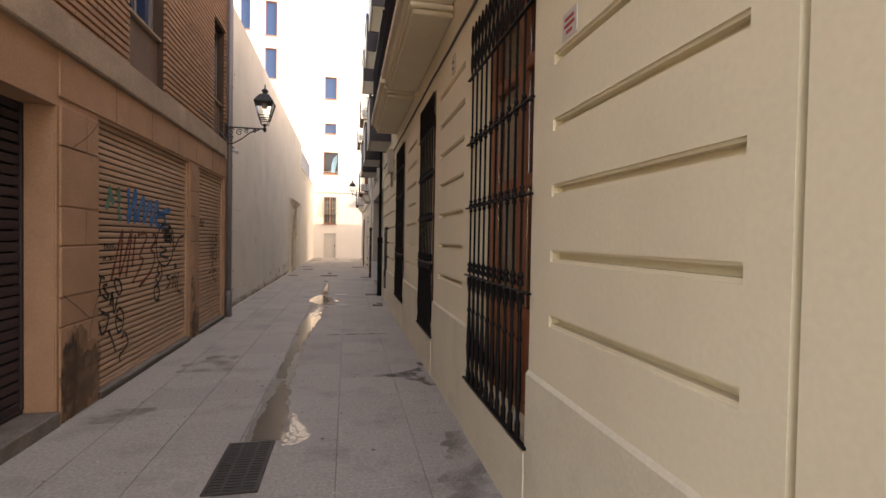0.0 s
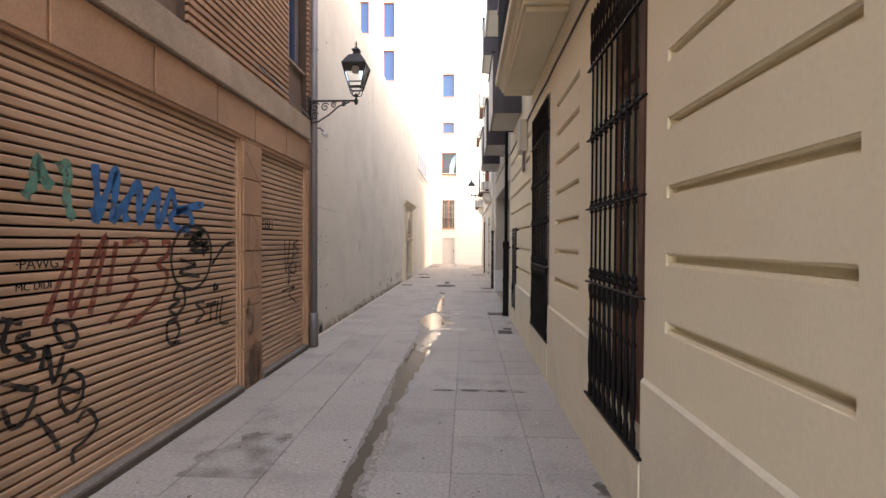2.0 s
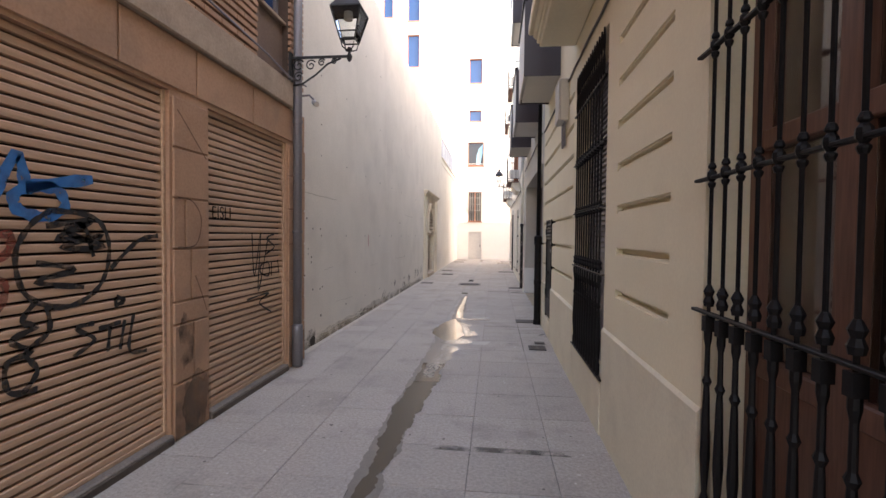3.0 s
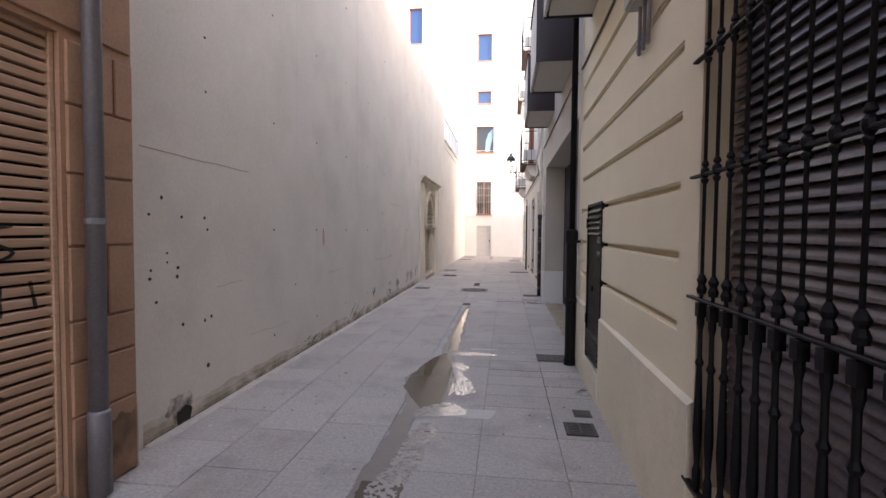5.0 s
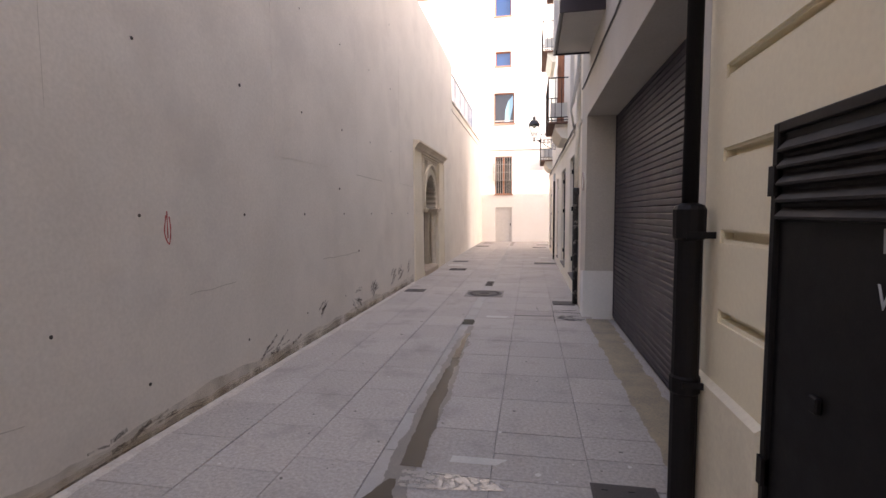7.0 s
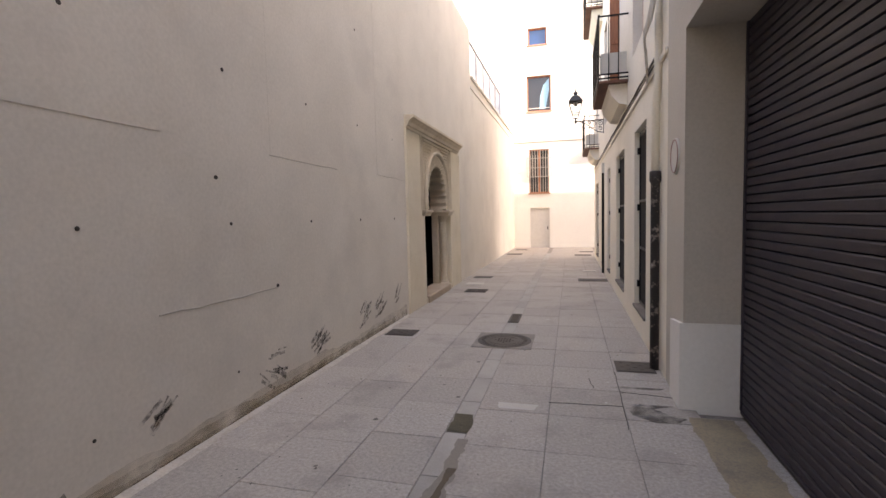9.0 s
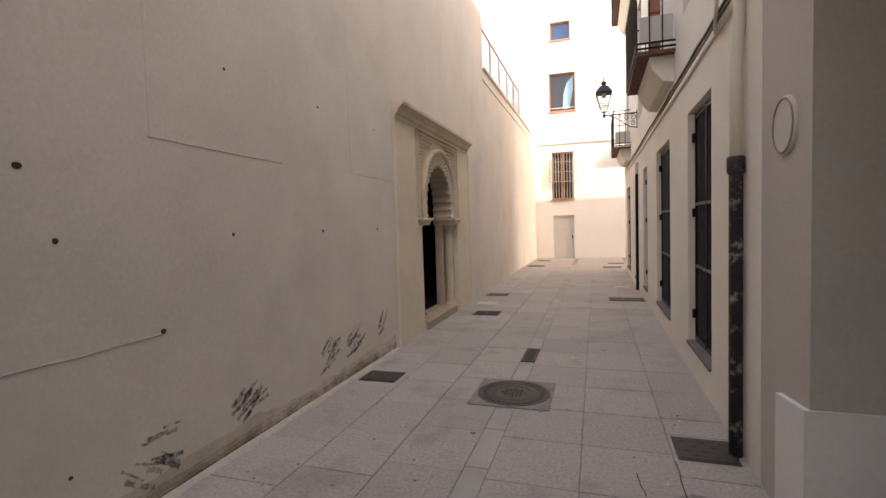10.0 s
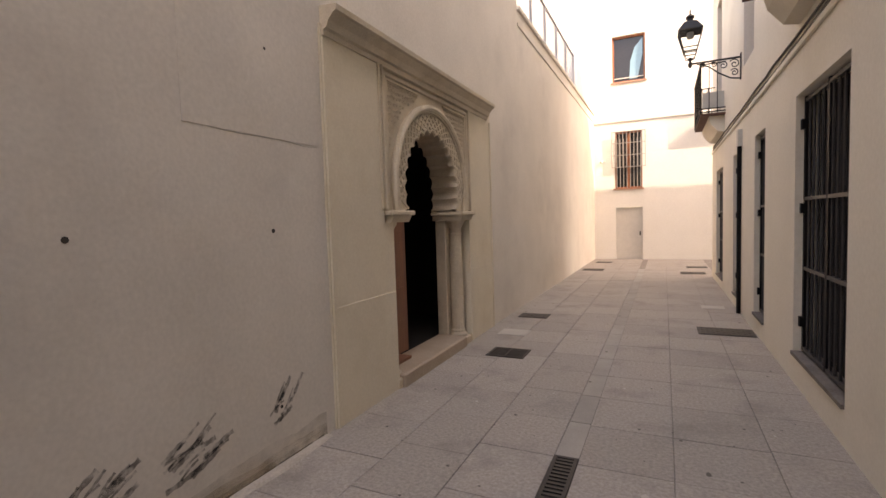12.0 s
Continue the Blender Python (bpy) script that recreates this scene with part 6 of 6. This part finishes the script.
cover(0.34, 0.70, 13.17, 13.5, "square cast-iron cover beside the rain pipe")
cover(0.38, 0.75, 18.92, 19.27, "square cast-iron cover at the downpipe foot")
cover(0.54, 0.69, 11.46, 11.62, "little square iron cover by the wall")
cover(-2.5, -2.1, 19.92, 20.25, "square iron cover at the wall foot")
cover(0.12, 0.78, 25.4, 25.85, "wide iron mesh cover before the gate")
cover(-2.4, -2.0, 24.6, 24.95, "pale square stone cover near the portal", M_SALT)
cover(-2.45, -1.98, 25.8, 26.15, "dark iron cover by the low wall")
cover(0.28, 0.62, 27.3, 27.6, "pale square stone cover near the gates", M_SALT)
cover(0.1, 0.7, 32.3, 32.8, "dark iron cover at the alley end")
cover(0.3, 0.85, 33.9, 34.3, "dark iron cover at the alley end")
cover(-2.5, -1.9, 32.8, 33.3, "dark iron cover at the alley end")
cover(-2.4, -1.9, 35.2, 35.6, "dark iron cover at the alley end")

mh = thing("manhole_cover", "round ribbed cast-iron manhole cover in a square frame", "manhole cover", at=(-0.87, 19.9, 0.003))
boxpart("frame", mh, M_JOINT, -0.36, 0.36, -0.36, 0.36, 0.0, 0.004)
bm = bmesh.new()
lathe(bm, [(0.335, 0.004), (0.335, 0.008), (0.30, 0.008), (0.298, 0.0045)], 0, 0, 40)
part("outer_ring", bm, M_CAST, mh)
bm = bmesh.new()
lathe(bm, [(0.29, 0.0045), (0.29, 0.009), (0.24, 0.009), (0.238, 0.006), (0.205, 0.006), (0.203, 0.009), (0.17, 0.009), (0.168, 0.006), (0.13, 0.006)], 0, 0, 40)
part("lid", bm, M_CAST, mh)
bm = bmesh.new()
for k in range(36):
    a = k * math.pi / 18
    c, s = math.cos(a), math.sin(a)
    tube(bm, [(0.245 * c, 0.245 * s, 0.009), (0.285 * c, 0.285 * s, 0.009)], 0.005, 4)
for i in range(-3, 4):
    for j in range(-3, 4):
        if i * i + j * j < 10:
            box(bm, i * 0.035 - 0.011, i * 0.035 + 0.011, j * 0.035 - 0.005, j * 0.035 + 0.005, 0.006, 0.010)
tagged(part("tread", bm, M_CAST, mh), kind="stuff")

# moss in an open gutter; the hole's dark depth is in the colour too
blot("moss_patch", "mossy hollow in the drain strip, its dark depth painted flat", [(17.3, -0.955, -0.80), (17.45, -0.955, -0.80), (17.62, -0.955, -0.81)], 0.0035, mat("moss_and_hole_dark", (0.10, 0.085, 0.05), (0.05, 0.042, 0.028), 9, 60, 0.9, 0.6), 13.0, 0.015)
for st, sd in (([(17.75, 0.55, 0.74), (17.85, 0.42, 0.77), (18.0, 0.36, 0.6), (18.1, 0.5, 0.76)], 14.0), ([(18.45, 0.3, 0.7), (18.5, 0.36, 0.76)], 15.0), ([(12.0, 0.62, 0.77), (12.2, 0.7, 0.78)], 16.0)):
    blot("damp_patch", "dark damp worn patch on the paving", st, 0.0034, M_DAMPSTAIN, sd, 0.07)
# cracked and chipped joints
rr = random.Random(31)
M_CRACK = plain("crack_dark", (0.05, 0.042, 0.035), 0.95)
for x0, y0, x1, y1 in ((0.35, 17.6, 0.36, 18.9), (0.36, 18.36, 0.78, 18.3), (-0.235, 18.0, 0.35, 18.03), (0.1, 18.67, 0.14, 18.42), (0.36, 12.75, 0.78, 12.8), (-0.23, 12.76, 0.35, 12.74), (0.355, 11.0, 0.355, 12.9), (-0.96, 7.0, -0.965, 9.6)):
    bm = bmesh.new()
    n = 10
    tube(bm, [(x0 + (x1 - x0) * k / n + rr.uniform(-0.006, 0.006), y0 + (y1 - y0) * k / n + rr.uniform(-0.006, 0.006), 0.0) for k in range(n + 1)], 0.0032, 5)
    finish("cracked_joint", bm, M_CRACK, pave)

for st, sd in (([(4.4, -2.2, -1.9), (4.6, -2.3, -1.75), (4.75, -2.2, -1.9)], 21.0), ([(5.9, -2.1, -1.52), (6.4, -2.0, -1.5), (6.65, -1.9, -1.55)], 22.0), ([(1.6, 0.3, 0.7), (2.2, 0.2, 0.77), (3.0, 0.5, 0.77), (3.8, 0.62, 0.77)], 23.0)):
    blot("damp_patch", "faint dark worn stain on the paving", st, 0.0031, spray("worn_stain", (0.14, 0.12, 0.10), 0.45, 4, 0.0, 0.40, 0.66), sd, 0.12)

# trodden gum and grit spots
rr = random.Random(77)
for name, m, n in (("grit_spot", plain("dark_spot", (0.13, 0.115, 0.10), 0.9), 420), ("gum_spot", plain("pale_spot", (0.55, 0.51, 0.46), 0.9), 160)):
    bm = bmesh.new()
    for k in range(n):
        cx, cy, q = rr.uniform(-2.5, 0.74), rr.uniform(1.0, 30.0), rr.uniform(0.004, 0.014) * (1.6 if rr.random() < 0.12 else 1)
        bm.faces.new([bm.verts.new((cx + q * rr.uniform(0.6, 1.3) * math.cos(a * math.pi / 4), cy + q * rr.uniform(0.6, 1.5) * math.sin(a * math.pi / 4), 0.0024)) for a in range(8)])
    tagged(finish(name, bm, m, pave), kind="stuff")

# ---- thin brick courses ----
PITCH, BL = 0.074, 0.25
bm = bmesh.new()
box(bm, 0, 0.032, 0, BL - 0.007, 0, PITCH - 0.028)
proto = finish("brick", bm, M_BRICK)
proto.parent = brick_building
BASE = Vector(brick_building.location)
BAYS = [(5.72, 6.75), (9.02, 9.78), (1.2, 2.3)]
spans = [(LY + 0.02, 1.2), (2.3, 5.72), (6.75, 9.02), (9.78, 10.16)]
rest = bmesh.new()
rng = random.Random(21)
count = 0
for c in range(54):
    z = 3.365 + c * PITCH
    for s0, s1 in (spans if z < 5.38 else [(LY + 0.02, 10.16)]):
        y = s0
        first = True
        while y < s1 - 0.02:
            l = BL / 2 if first and c % 2 else BL
            l = min(l, s1 - y)
            x = LX - 0.031 + rng.uniform(-0.002, 0.002)
            if abs(l - BL) < 1e-6 and c < 20 and 4.0 < y and count < 299:
                o = proto if count == 0 else new("brick", proto.data)
                o.parent = brick_building
                o.location = Vector((x, y, z)) - BASE
                count += 1
            else:
                box(rest, x, x + 0.032, y, y + l - 0.007, z, z + PITCH - 0.028)
            y += l
            first = False
tagged(under(finish("brick_course", rest, M_BRICK), brick_building), kind="stuff")
